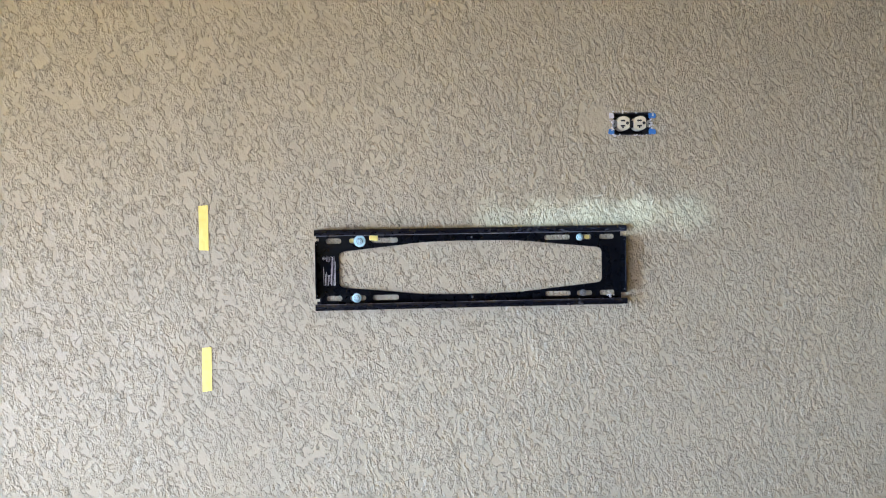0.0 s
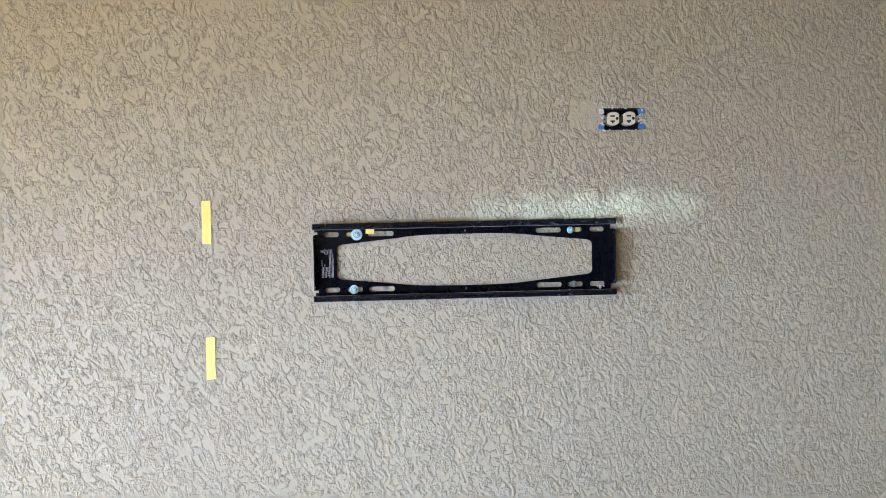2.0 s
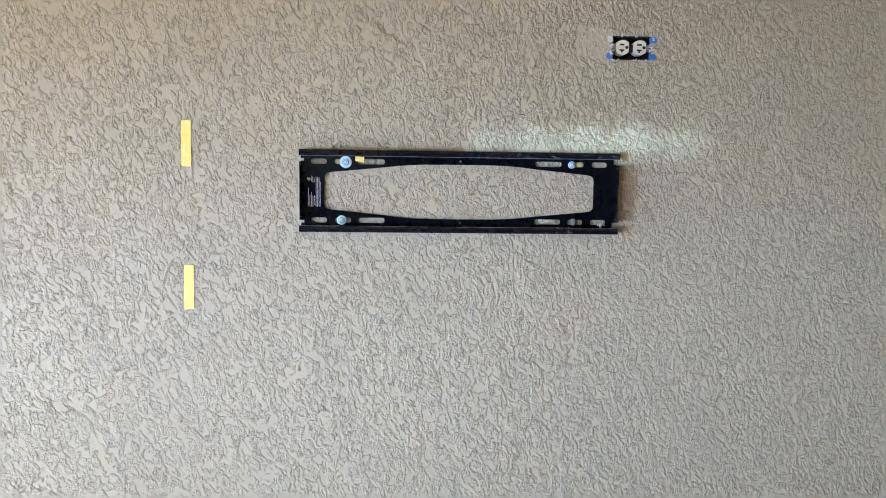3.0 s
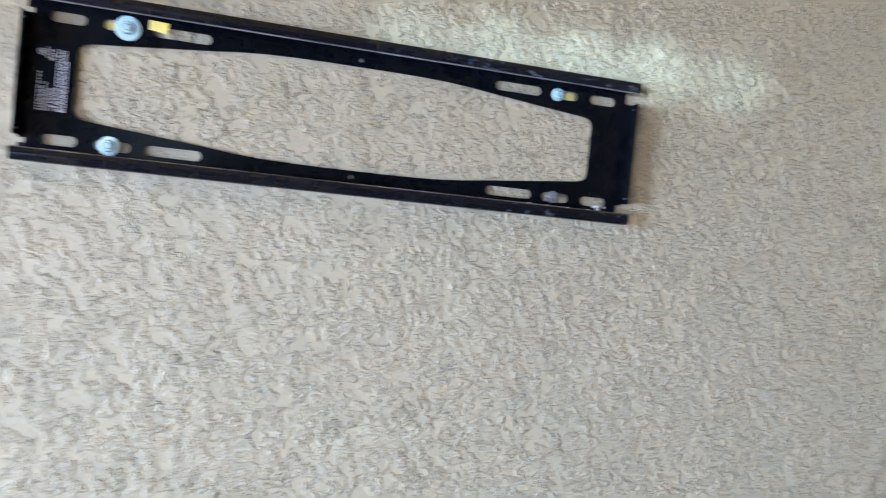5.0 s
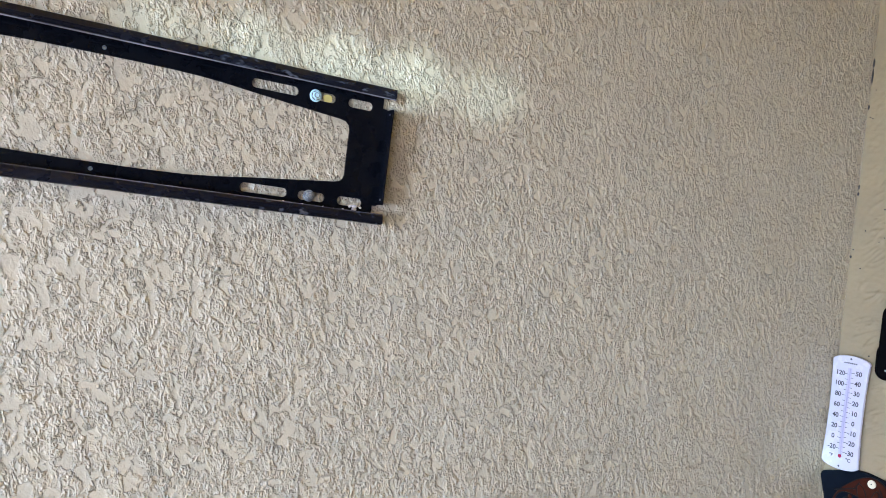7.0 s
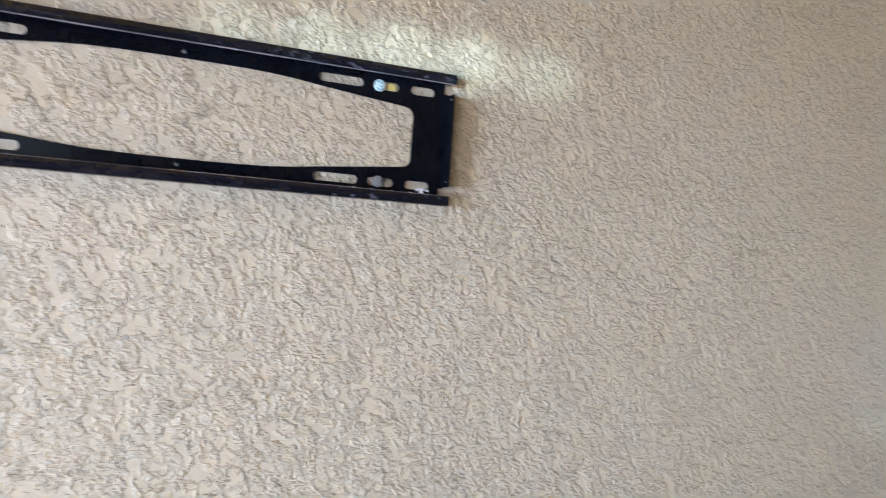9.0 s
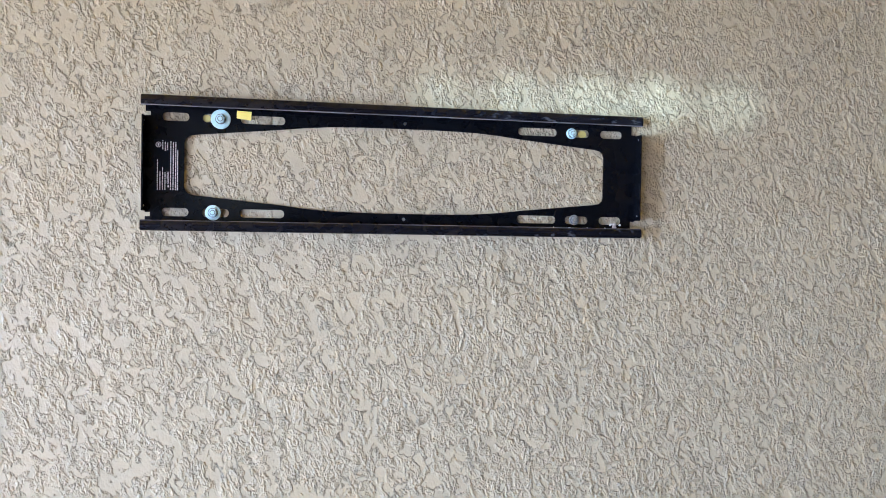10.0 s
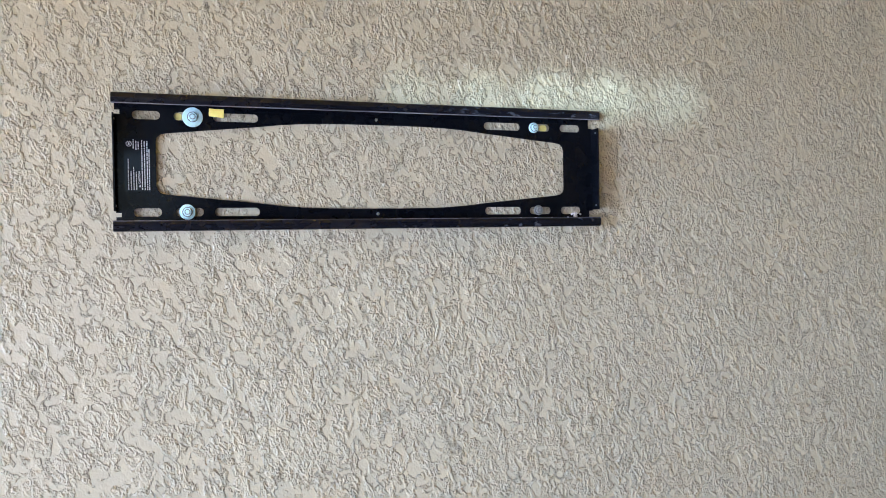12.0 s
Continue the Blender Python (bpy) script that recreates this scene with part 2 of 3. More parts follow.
def scuffed_lit_edge_steel():
    """The rails' powder coat, scratched to a pale grey in places near one end, a highlight painted along the lip."""
    m = material("scuffed_lit_edge_coat", (0.003, 0.0035, 0.0055), 0.16, specular=0.25, vary=0.3, scale=60, second=(0.008, 0.008, 0.011), bump=0.03, bump_scale=500)
    nodes, links = m.node_tree.nodes, m.node_tree.links
    bsdf = nodes["Principled BSDF"]
    place, spread, spots = nodes.new("ShaderNodeTexCoord"), nodes.new("ShaderNodeMapping"), nodes.new("ShaderNodeTexNoise")
    spread.inputs["Scale"].default_value = (70, 120, 160)
    spots.inputs["Scale"].default_value, spots.inputs["Detail"].default_value = 1.0, 4
    edge, along, axis, both, mix = nodes.new("ShaderNodeMapRange"), nodes.new("ShaderNodeMapRange"), nodes.new("ShaderNodeSeparateXYZ"), nodes.new("ShaderNodeMath"), nodes.new("ShaderNodeMix")
    edge.inputs["From Min"].default_value, edge.inputs["From Max"].default_value = 0.59, 0.71
    along.inputs["From Min"].default_value, along.inputs["From Max"].default_value = 0.02, 0.24
    along.inputs["To Min"].default_value = 0.05
    both.operation = "MULTIPLY"
    mix.data_type = "RGBA"
    old = bsdf.inputs["Base Color"].links[0].from_socket
    links.new(place.outputs["Object"], spread.inputs["Vector"])
    links.new(spread.outputs[0], spots.inputs["Vector"])
    links.new(spots.outputs[0], edge.inputs["Value"])
    links.new(place.outputs["Object"], axis.inputs[0])
    links.new(axis.outputs["X"], along.inputs["Value"])
    links.new(edge.outputs[0], both.inputs[0])
    links.new(along.outputs[0], both.inputs[1])
    links.new(both.outputs[0], mix.inputs[0])
    links.new(old, mix.inputs[6])
    mix.inputs[7].default_value = (0.07, 0.075, 0.085, 1)
    # highlight painted pale along the folded edge of the lip
    tall, from_edge, near_edge, broken, lip_shine = nodes.new("ShaderNodeMath"), nodes.new("ShaderNodeMath"), nodes.new("ShaderNodeMapRange"), nodes.new("ShaderNodeMapRange"), nodes.new("ShaderNodeMath")
    streak, lengthwise, edge_mix = nodes.new("ShaderNodeTexNoise"), nodes.new("ShaderNodeMapping"), nodes.new("ShaderNodeMix")
    tall.operation, from_edge.operation, lip_shine.operation, edge_mix.data_type = "ABSOLUTE", "SUBTRACT", "MULTIPLY", "RGBA"
    from_edge.inputs[1].default_value = 0.0760
    near_edge.inputs["From Min"].default_value, near_edge.inputs["From Max"].default_value = 0.0016, 0.0006
    lengthwise.inputs["Scale"].default_value = (9, 200, 200)
    streak.inputs["Scale"].default_value, streak.inputs["Detail"].default_value = 1.0, 5
    broken.inputs["From Min"].default_value, broken.inputs["From Max"].default_value, broken.inputs["To Min"].default_value = 0.40, 0.62, 0.25
    links.new(axis.outputs["Z"], tall.inputs[0])
    links.new(tall.outputs[0], from_edge.inputs[0])
    links.new(from_edge.outputs[0], near_edge.inputs["Value"])
    links.new(place.outputs["Object"], lengthwise.inputs["Vector"])
    links.new(lengthwise.outputs[0], streak.inputs["Vector"])
    links.new(streak.outputs[0], broken.inputs["Value"])
    links.new(near_edge.outputs[0], lip_shine.inputs[0])
    links.new(broken.outputs[0], lip_shine.inputs[1])
    links.new(lip_shine.outputs[0], edge_mix.inputs[0])
    links.new(mix.outputs[2], edge_mix.inputs[6])
    edge_mix.inputs[7].default_value = (0.19, 0.18, 0.19, 1)
    links.new(edge_mix.outputs[2], bsdf.inputs["Base Color"])
    return m


RAIL_STEEL = scuffed_lit_edge_steel()


# ---- mesh helpers ----
def part(name, bm, mat, parent=None, label="", smooth=False):
    """Links a bmesh as one mesh object, under a thing where one is given."""
    mesh = bpy.data.meshes.new(name)
    bmesh.ops.recalc_face_normals(bm, faces=bm.faces)
    if smooth:
        for f in bm.faces:
            f.smooth = True
    bm.to_mesh(mesh)
    bm.free()
    mesh.materials.append(mat)
    ob = new(name, mesh)
    if parent:
        ob.parent = parent
    if label:
        tagged(ob, label)
    return ob


def thing(name, m, label, category, group="", kind=""):
    ob = new(name)
    ob.empty_display_size = 0.02
    ob.matrix_basis = m
    return tagged(ob, label, category, group, kind)


def box(bm, lo, hi, bevel=0.0):
    made = bmesh.ops.create_cube(bm, size=1)["verts"]
    for v in made:
        v.co = Vector([(a + b) / 2 + c * (b - a) for a, b, c in zip(lo, hi, v.co)])
    if bevel:
        edges = list({e for v in made for e in v.link_edges})
        bmesh.ops.bevel(bm, geom=edges, offset=bevel, segments=2, affect="EDGES", profile=0.5)
    return bm


def sheet(bm, outer, holes, near, far):
    """A flat sheet with holes, drawn in (u, v) and standing between two depths: (u, -depth, v)."""
    loops = []
    for ring in (outer, *holes):
        verts = [bm.verts.new((u, -near, v)) for u, v in ring]
        loops.append([bm.edges.new((a, b)) for a, b in zip(verts, verts[1:] + verts[:1])])
    made = bmesh.ops.triangle_fill(bm, use_beauty=True, edges=[e for ring in loops for e in ring])
    faces = [f for f in made["geom"] if isinstance(f, bmesh.types.BMFace)]
    grown = bmesh.ops.extrude_face_region(bm, geom=faces)
    for v in grown["geom"]:
        if isinstance(v, bmesh.types.BMVert):
            v.co.y = -far
    return bm


def prism(bm, profile, x0, x1):
    """A closed (y, z) profile drawn out along x."""
    a = [bm.verts.new((x0, y, z)) for y, z in profile]
    b = [bm.verts.new((x1, y, z)) for y, z in profile]
    n = len(profile)
    for i in range(n):
        bm.faces.new((a[i], a[(i + 1) % n], b[(i + 1) % n], b[i]))
    bm.faces.new(a[::-1])
    bm.faces.new(b)
    return bm


def rounded(cx, cy, w, h, r, steps=6):
    """A rectangle with round corners, as a ring of points."""
    ring = []
    for sx, sy, start in ((1, 1, 0), (-1, 1, 90), (-1, -1, 180), (1, -1, 270)):
        for i in range(steps + 1):
            a = radians(start + 90 * i / steps)
            ring.append((cx + sx * (w / 2 - r) + r * math.cos(a), cy + sy * (h / 2 - r) + r * math.sin(a)))
    return [p for i, p in enumerate(ring) if i == 0 or (Vector(p) - Vector(ring[i - 1])).length > 1e-6]


def disc(bm, cx, cz, radius, near, far, sides=28, taper=1.0, bevel=0.0):
    """A round or many-sided boss with its axis along y, rising from depth near to depth far."""
    turn = Matrix.Translation((cx, -(near + far) / 2, cz)) @ Matrix.Rotation(radians(90), 4, "X")
    made = bmesh.ops.create_cone(bm, cap_ends=True, segments=sides, radius1=radius, radius2=radius * taper, depth=far - near, matrix=turn)["verts"]
    if bevel:
        top = [e for e in {e for v in made for e in v.link_edges} if all(abs(v.co.y + far) < 1e-6 for v in e.verts)]
        bmesh.ops.bevel(bm, geom=top, offset=bevel, segments=2, affect="EDGES", profile=0.5)
    return bm


def lettering(text, size, depth=0.0002):
    """A bmesh of upright lettering in the built-in font, centred, facing -y."""
    curve = bpy.data.curves.new("lettering", "FONT")
    curve.body, curve.size, curve.extrude, curve.offset = text, size, depth, size * 0.022
    curve.align_x, curve.align_y = "CENTER", "CENTER"
    curve.resolution_u = 3
    ob = bpy.data.objects.new("lettering", curve)
    scene.collection.objects.link(ob)
    mesh = bpy.data.meshes.new_from_object(ob.evaluated_get(bpy.context.evaluated_depsgraph_get()))
    bm = bmesh.new()
    bm.from_mesh(mesh)
    bpy.data.objects.remove(ob)
    bpy.data.curves.remove(curve)
    bpy.data.meshes.remove(mesh)
    bmesh.ops.rotate(bm, cent=(0, 0, 0), matrix=Matrix.Rotation(radians(90), 3, "X"), verts=bm.verts)
    return bm


# ---- the large structure ----
LEFT, FRONT, RIGHT, TOP = -3.8, -4.2, 1.408, 2.75  # the porch: open to the left and to the front
OUTLET = (0.3815, 1.8275)  # middle of the outlet's opening in the wall
OUTLET_SIZE = (0.090, 0.052)


def lattice_noise(u, v, seed):
    """Smooth gradient noise of numpy arrays, about -1 to 1."""
    iu, iv = np.floor(u).astype(np.int64), np.floor(v).astype(np.int64)
    fu, fv = u - iu, v - iv
    table = np.random.RandomState(seed).permutation(4096)
    turns = np.random.RandomState(seed + 1).uniform(0, 2 * np.pi, 4096)

    def corner(du, dv):
        a = turns[table[(table[(iu + du) & 4095] + iv + dv) & 4095]]
        return np.cos(a) * (fu - du) + np.sin(a) * (fv - dv)

    su, sv = fu ** 3 * (fu * (fu * 6 - 15) + 10), fv ** 3 * (fv * (fv * 6 - 15) + 10)
    low = corner(0, 0) * (1 - su) + corner(1, 0) * su
    high = corner(0, 1) * (1 - su) + corner(1, 1) * su
    return (low * (1 - sv) + high * sv) * 1.5


def ramp(x, a, b):
    t = np.clip((x - a) / (b - a), 0, 1)
    return t * t * (3 - 2 * t)


PLATE_LEVEL = 0.08


def stucco_relief(x, z):
    """Of a trowelled stucco coat: its height in metres, where its plates lie (above 0), and how rough it is."""
    # the trowel went down and slightly to the right
    c, s = math.cos(radians(24)), math.sin(radians(24))
    u, v = (c * x + s * z) * 1.18, (-s * x + c * z) * 0.72
    warp = 0.004 * lattice_noise(u / 0.02, v / 0.02, 5)
    u, v = u + warp, v - warp
    finer = ramp(x, -0.45, 0.55)
    plate = (1.1 - 0.3 * finer) * lattice_noise(u / 0.026, v / 0.026, 14) + 1.05 * lattice_noise(u / 0.0105, v / 0.0105, 15) + 0.55 * lattice_noise(u / 0.0058, v / 0.0058, 16)
    plate = plate + 0.25 * lattice_noise(u / 0.12, v / 0.12, 18) - PLATE_LEVEL - 0.24 * finer
    grit = 0.55 * lattice_noise(u / 0.0058, v / 0.0058, 11) + lattice_noise(u / 0.0038, v / 0.0038, 12)
    flat = ramp(plate - 0.2 * grit, -0.10, 0.09)
    height = (1 - flat) * (0.00085 + 0.00040 * finer) * (0.5 + 0.5 * ramp(grit, -0.7, 0.9)) + 0.0006 * lattice_noise(u / 0.11, v / 0.11, 17)
    # the patch filled smooth beside the outlet
    smooth = ramp(np.hypot((x - 0.300) / 0.050, (z - 1.835) / 0.036) + 0.35 * lattice_noise(x / 0.014, z / 0.014, 19), 0.9, 1.1)
    return height * (0.3 + 0.7 * smooth), plate, 0.25 + 0.75 * smooth


def back_wall():
    x0, x1, z0, z1, fine, wide = -1.28, RIGHT, 0.74, 2.19, 0.0016, 0.0022
    xs = np.concatenate([np.arange(x0, -0.72, wide), np.linspace(-0.72, x1, int((x1 + 0.72) / fine) + 1)])
    zs = np.concatenate([np.arange(z0, 1.72, fine), np.linspace(1.72, z1, int((z1 - 1.72) / wide) + 1)])
    # a row of vertices runs exactly along the outlet's opening
    for line, centre, size in ((xs, OUTLET[0], OUTLET_SIZE[0]), (zs, OUTLET[1], OUTLET_SIZE[1])):
        for edge in (centre - size / 2, centre + size / 2):
            line[np.argmin(np.abs(line - edge))] = edge
    gx, gz = np.meshgrid(xs, zs)
    height, plate, rough = stucco_relief(gx, gz)
    edge = np.minimum(ramp(gx, x0, x0 + 0.03), np.minimum(ramp(gz, z0, z0 + 0.03), 1 - ramp(gz, z1 - 0.03, z1)))
    inset = np.maximum(np.abs(gx - OUTLET[0]) - OUTLET_SIZE[0] / 2, np.abs(gz - OUTLET[1]) - OUTLET_SIZE[1] / 2)
    height = height * edge * ramp(inset, -0.001, 0.006)
    points = np.stack([gx.ravel(), -height.ravel(), gz.ravel()], 1)
    nx, nz = len(xs), len(zs)
    index = np.arange(nx * nz).reshape(nz, nx)
    quads = np.stack([index[:-1, :-1], index[:-1, 1:], index[1:, 1:], index[1:, :-1]], -1).reshape(-1, 4)
    mid_x, mid_z = (xs[:-1] + xs[1:]) / 2, (zs[:-1] + zs[1:]) / 2
    mx, mz = np.meshgrid(mid_x, mid_z)
    keep = ~((np.abs(mx - OUTLET[0]) < OUTLET_SIZE[0] / 2) & (np.abs(mz - OUTLET[1]) < OUTLET_SIZE[1] / 2)).ravel()
    quads = quads[keep]
    # the rest of the wall, plain, and its back
    more, faces = [], []

    def quad(*corners):
        first = nx * nz + len(more)
        more.extend(corners)
        faces.append(list(range(first, first + 4)))

    for a, b, c, d in ((LEFT, x0, 0, TOP), (x0, x1, 0, z0), (x0, x1, z1, TOP)):
        quad((a, 0, c), (b, 0, c), (b, 0, d), (a, 0, d))
    quad((RIGHT, 0.2, 0), (LEFT, 0.2, 0), (LEFT, 0.2, TOP), (RIGHT, 0.2, TOP))
    quad((LEFT, 0.2, 0), (LEFT, 0, 0), (LEFT, 0, TOP), (LEFT, 0.2, TOP))
    (cx, cz), (w, h) = OUTLET, OUTLET_SIZE
    ring = [(cx - w / 2, cz - h / 2), (cx + w / 2, cz - h / 2), (cx + w / 2, cz + h / 2), (cx - w / 2, cz + h / 2)]
    for (ax, az), (bx, bz) in zip(ring, ring[1:] + ring[:1]):
        quad((ax, 0, az), (ax, 0.2, az), (bx, 0.2, bz), (bx, 0, bz))
    mesh = bpy.data.meshes.new("wall_back")
    verts = np.concatenate([points, np.array(more)])
    quads = np.concatenate([quads, np.array(faces)])
    mesh.vertices.add(len(verts))
    mesh.vertices.foreach_set("co", verts.astype(np.float32).ravel())
    mesh.loops.add(quads.size)
    mesh.loops.foreach_set("vertex_index", quads.astype(np.int32).ravel())
    mesh.polygons.add(len(quads))
    mesh.polygons.foreach_set("loop_start", np.arange(0, quads.size, 4, dtype=np.int32))
    mesh.update(calc_edges=True)
    mesh.polygons.foreach_set("use_smooth", np.ones(len(quads), dtype=bool))
    for key, values in (("rough", rough), ("plate", plate)):
        attribute = mesh.attributes.new(key, "FLOAT", "POINT")
        attribute.data.foreach_set("value", np.concatenate([values.ravel(), np.ones(len(more))]).astype(np.float32))
    mesh.materials.append(STUCCO)
    return tagged(new("wall_back", mesh), "beige painted wall of rough trowelled stucco", "wall", kind="structure")


def side_wall():
    """The wall that meets the stucco wall at the corner: its paint darkened, almost smooth, with faint lumps."""
    y0, z0, z1, step = -0.46, 0.84, 1.95, 0.0024
    ys, zs = np.linspace(y0, 0, int(-y0 / step) + 1), np.linspace(z0, z1, int((z1 - z0) / step) + 1)
    gy, gz = np.meshgrid(ys, zs)
    along, across = 0.85 * -gy + 0.53 * gz, 0.53 * gy + 0.85 * gz
    bent = across + 0.006 * lattice_noise(gy / 0.05, gz / 0.05, 35)
    lumps = 0.0012 * lattice_noise(gy / 0.12, gz / 0.12, 33) + 0.00045 * lattice_noise(gy / 0.009, gz / 0.009, 36)
    # where the trowel dragged: broken, slanting ridges
    for wide, seed, high in ((0.017, 31, 0.0030), (0.009, 32, 0.0026)):
        drag = lattice_noise(along / (wide * 4.5), bent / wide, seed)
        here = ramp(lattice_noise(along / 0.07, across / 0.04, seed + 40), -0.02, 0.25) * ramp(-gy, 0.015, 0.05)
        lumps = lumps + high * here * np.maximum(1 - np.abs(drag) / 0.2, 0) ** 1.3
    lumps = lumps * ramp(gy, y0, y0 + 0.05) * ramp(gz, z0, z0 + 0.05) * (1 - ramp(gz, z1 - 0.05, z1))
    bm = bmesh.new()
    grid = [[bm.verts.new((RIGHT - lumps[j, i], ys[i], zs[j])) for i in range(len(ys))] for j in range(len(zs))]
    for a, b in zip(grid, grid[1:]):
        for i in range(len(ys) - 1):
            bm.faces.new((a[i], b[i], b[i + 1], a[i + 1]))

    def quad(*corners):
        bm.faces.new([bm.verts.new(c) for c in corners])

    for a, b, c, d in ((FRONT, y0, 0, TOP), (y0, 0, 0, z0), (y0, 0, z1, TOP)):
        quad((RIGHT, a, c), (RIGHT, a, d), (RIGHT, b, d), (RIGHT, b, c))
    back = RIGHT + 0.2
    quad((back, FRONT, 0), (back, 0.2, 0), (back, 0.2, TOP), (back, FRONT, TOP))
    quad((RIGHT, FRONT, 0), (back, FRONT, 0), (back, FRONT, TOP), (RIGHT, FRONT, TOP))
    wall = part("wall_right", bm, DARKENED_PAINT, smooth=True)
    return tagged(wall, "side wall in darkened beige paint with faint trowel lumps", "wall", kind="structure")


def slab(name, lo, hi, mat, label, category):
    return tagged(part(name, box(bmesh.new(), lo, hi), mat), label, category, kind="structure")


corner = side_wall()
for z, reach in ((1.865, 0.010), (1.838, 0.016), (1.775, 0.005), (1.612, 0.005), (1.598, 0.004), (1.470, 0.003)):
    bm = bmesh.new()
    bmesh.ops.create_icosphere(bm, subdivisions=2, radius=1.0, matrix=Matrix.Translation((RIGHT - 0.0012, -0.0022, z)) @ Matrix.Diagonal((0.0016, 0.0018, reach, 1)))
    part("chip", bm, DARK_SLOT, corner, "dark chip in the corner joint", smooth=True)
speck_rng = random.Random(12)
for _ in range(16):
    bm = bmesh.new()
    bmesh.ops.create_icosphere(bm, subdivisions=1, radius=1.0, matrix=Matrix.Translation((RIGHT - 0.0012, -speck_rng.uniform(0.004, 0.16), speck_rng.uniform(1.26, 1.86))) @ Matrix.Diagonal((0.0016, speck_rng.uniform(0.001, 0.0024), speck_rng.uniform(0.0008, 0.0016), 1)))
    part("chip", bm, DARK_SLOT, corner, "dark speck in the paint", smooth=True)
slab("floor", (LEFT, FRONT, -0.10), (RIGHT, 0.0, 0.0), CONCRETE, "pale grey concrete porch floor", "floor")
slab("ceiling", (LEFT - 0.3, FRONT - 0.3, TOP), (RIGHT + 0.2, 0.2, TOP + 0.15), CEILING_BOUNCE, "unseen ceiling in strong yellow that warms the upper wall", "ceiling")


def added_front_wall():
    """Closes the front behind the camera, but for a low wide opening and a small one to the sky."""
    # unseen wall added to block frontal light; the low opening is for a lamp
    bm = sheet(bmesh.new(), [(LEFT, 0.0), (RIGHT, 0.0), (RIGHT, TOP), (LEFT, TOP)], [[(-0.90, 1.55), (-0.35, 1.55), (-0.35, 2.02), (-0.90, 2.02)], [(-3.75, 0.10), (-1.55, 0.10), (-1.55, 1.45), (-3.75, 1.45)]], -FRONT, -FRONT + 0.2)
    return tagged(part("added_wall_front", bm, DARKENED_PAINT), "unseen wall added to block frontal light, with two openings", "wall", kind="structure")


added_front_wall()
# unseen, added to limit how much light the open end lets in
slab("added_wall_left", (LEFT - 0.2, FRONT - 0.2, 0.0), (LEFT, -3.30, TOP), DARKENED_PAINT, "unseen wall added beside the open end to limit its light", "wall")
slab("pavement", (-16, -14, -0.30), (12, 10, -0.11), PALE_PAVING, "pale sunlit paving round the porch", "pavement")
slab("ground", (-400, -400, -0.6), (400, 400, -0.14), LAWN, "green lawn round the porch", "ground")

# ---- the wall mount ----
MID_X, MID_Z = 0.003, 1.5025  # middle of the bracket
mount = thing("tv_wall_mount", pose(MID_X, 0, MID_Z), "black powder-coated steel television wall bracket bolted to stucco", "wall mount")
BACK, FACE, LIP = 0.0030, 0.0055, 0.0270  # depths from the wall of the plate's back, its face and the rails' front


def mount_plate():
    # small notches at one end, deep ones at the other
    low = [(-0.3525, -0.0655), (-0.346, -0.0655), (-0.346, -0.0710), (-0.3525, -0.0710), (-0.3525, -0.0880), (0.346, -0.0880), (0.346, -0.0655), (0.3525, -0.0655)]
    outer = low + [(u, -v) for u, v in low[::-1]]
    half = [(0.302, 0.030), (0.3005, 0.0355), (0.296, 0.0395), (0.288, 0.0413), (0.262, 0.0438), (0.215, 0.0485), (0.170, 0.0530), (0.135, 0.0570), (0.105, 0.0592), (0.075, 0.0603), (0.035, 0.0608)]
    window = half + [(-u, v) for u, v in half[::-1]] + [(-u, -v) for u, v in half] + [(u, -v) for u, v in half[::-1]]
    slots = []
    for side in (-1, 1):
        for up in (-1, 1):
            for a, b in ((0.168, 0.228), (0.2425, 0.2785), (0.296, 0.331)):
                slots.append(rounded(side * (a + b) / 2, up * 0.0648, b - a, 0.0115, 0.0055))
    pips = [rounded(0.0, up * 0.0685, 0.0034, 0.0034, 0.0016, 3) for up in (-1, 1)]
    return sheet(bmesh.new(), outer, [window, *slots, *pips], BACK, FACE)


part("plate", mount_plate(), BLACK_STEEL, mount)
for up in (-1, 1):
    rim = [(math.cos(a), math.sin(a)) for a in np.linspace(0, 2 * math.pi, 18, endpoint=False)]
    ring = sheet(bmesh.new(), [(0.0024 * u, up * 0.0685 + 0.0024 * v) for u, v in rim], [[(0.0018 * u, up * 0.0685 + 0.0018 * v) for u, v in rim]], FACE - 0.0005, FACE + 0.0007)
    part("punched_rim", ring, DARK_ZINC, mount, "bare rim of a punched hole")


def rail(up):
    """A channel: a flange forward from the plate, and a hemmed lip turned back over it."""
    outer, inner, edge = 0.0905, 0.0885, 0.0760
    profile = [(-BACK, 0.0795), (-BACK, outer - 0.0015), (-BACK - 0.0015, outer), (-LIP + 0.0026, outer), (-LIP + 0.0008, outer - 0.0008), (-LIP, outer - 0.0026)]
    hem = 0.0022
    face = np.linspace(0, 1, 7)[1:-1]
    profile += [(-LIP - 0.0011 * math.sin(math.pi * f), (outer - 0.0026) * (1 - f) + (edge + hem) * f) for f in face]
    profile += [(-LIP + hem - hem * math.cos(a), edge + hem - hem * math.sin(a)) for a in np.linspace(0, math.pi, 9)]
    profile += [(-LIP + 2 * hem, inner - 0.0015), (-LIP + 2 * hem + 0.001, inner),
                (-FACE - 0.0035, inner), (-FACE - 0.0022, inner - 0.0012), (-FACE - 0.0022, 0.0795)]
    profile = [(y, up * z) for y, z in profile]
    bm = prism(bmesh.new(), profile, -0.3545, 0.3545)
    ends = [e for e in bm.edges if abs(e.verts[0].co.x - e.verts[1].co.x) < 1e-6 and min(v.co.y for v in e.verts) < -0.5 * LIP]
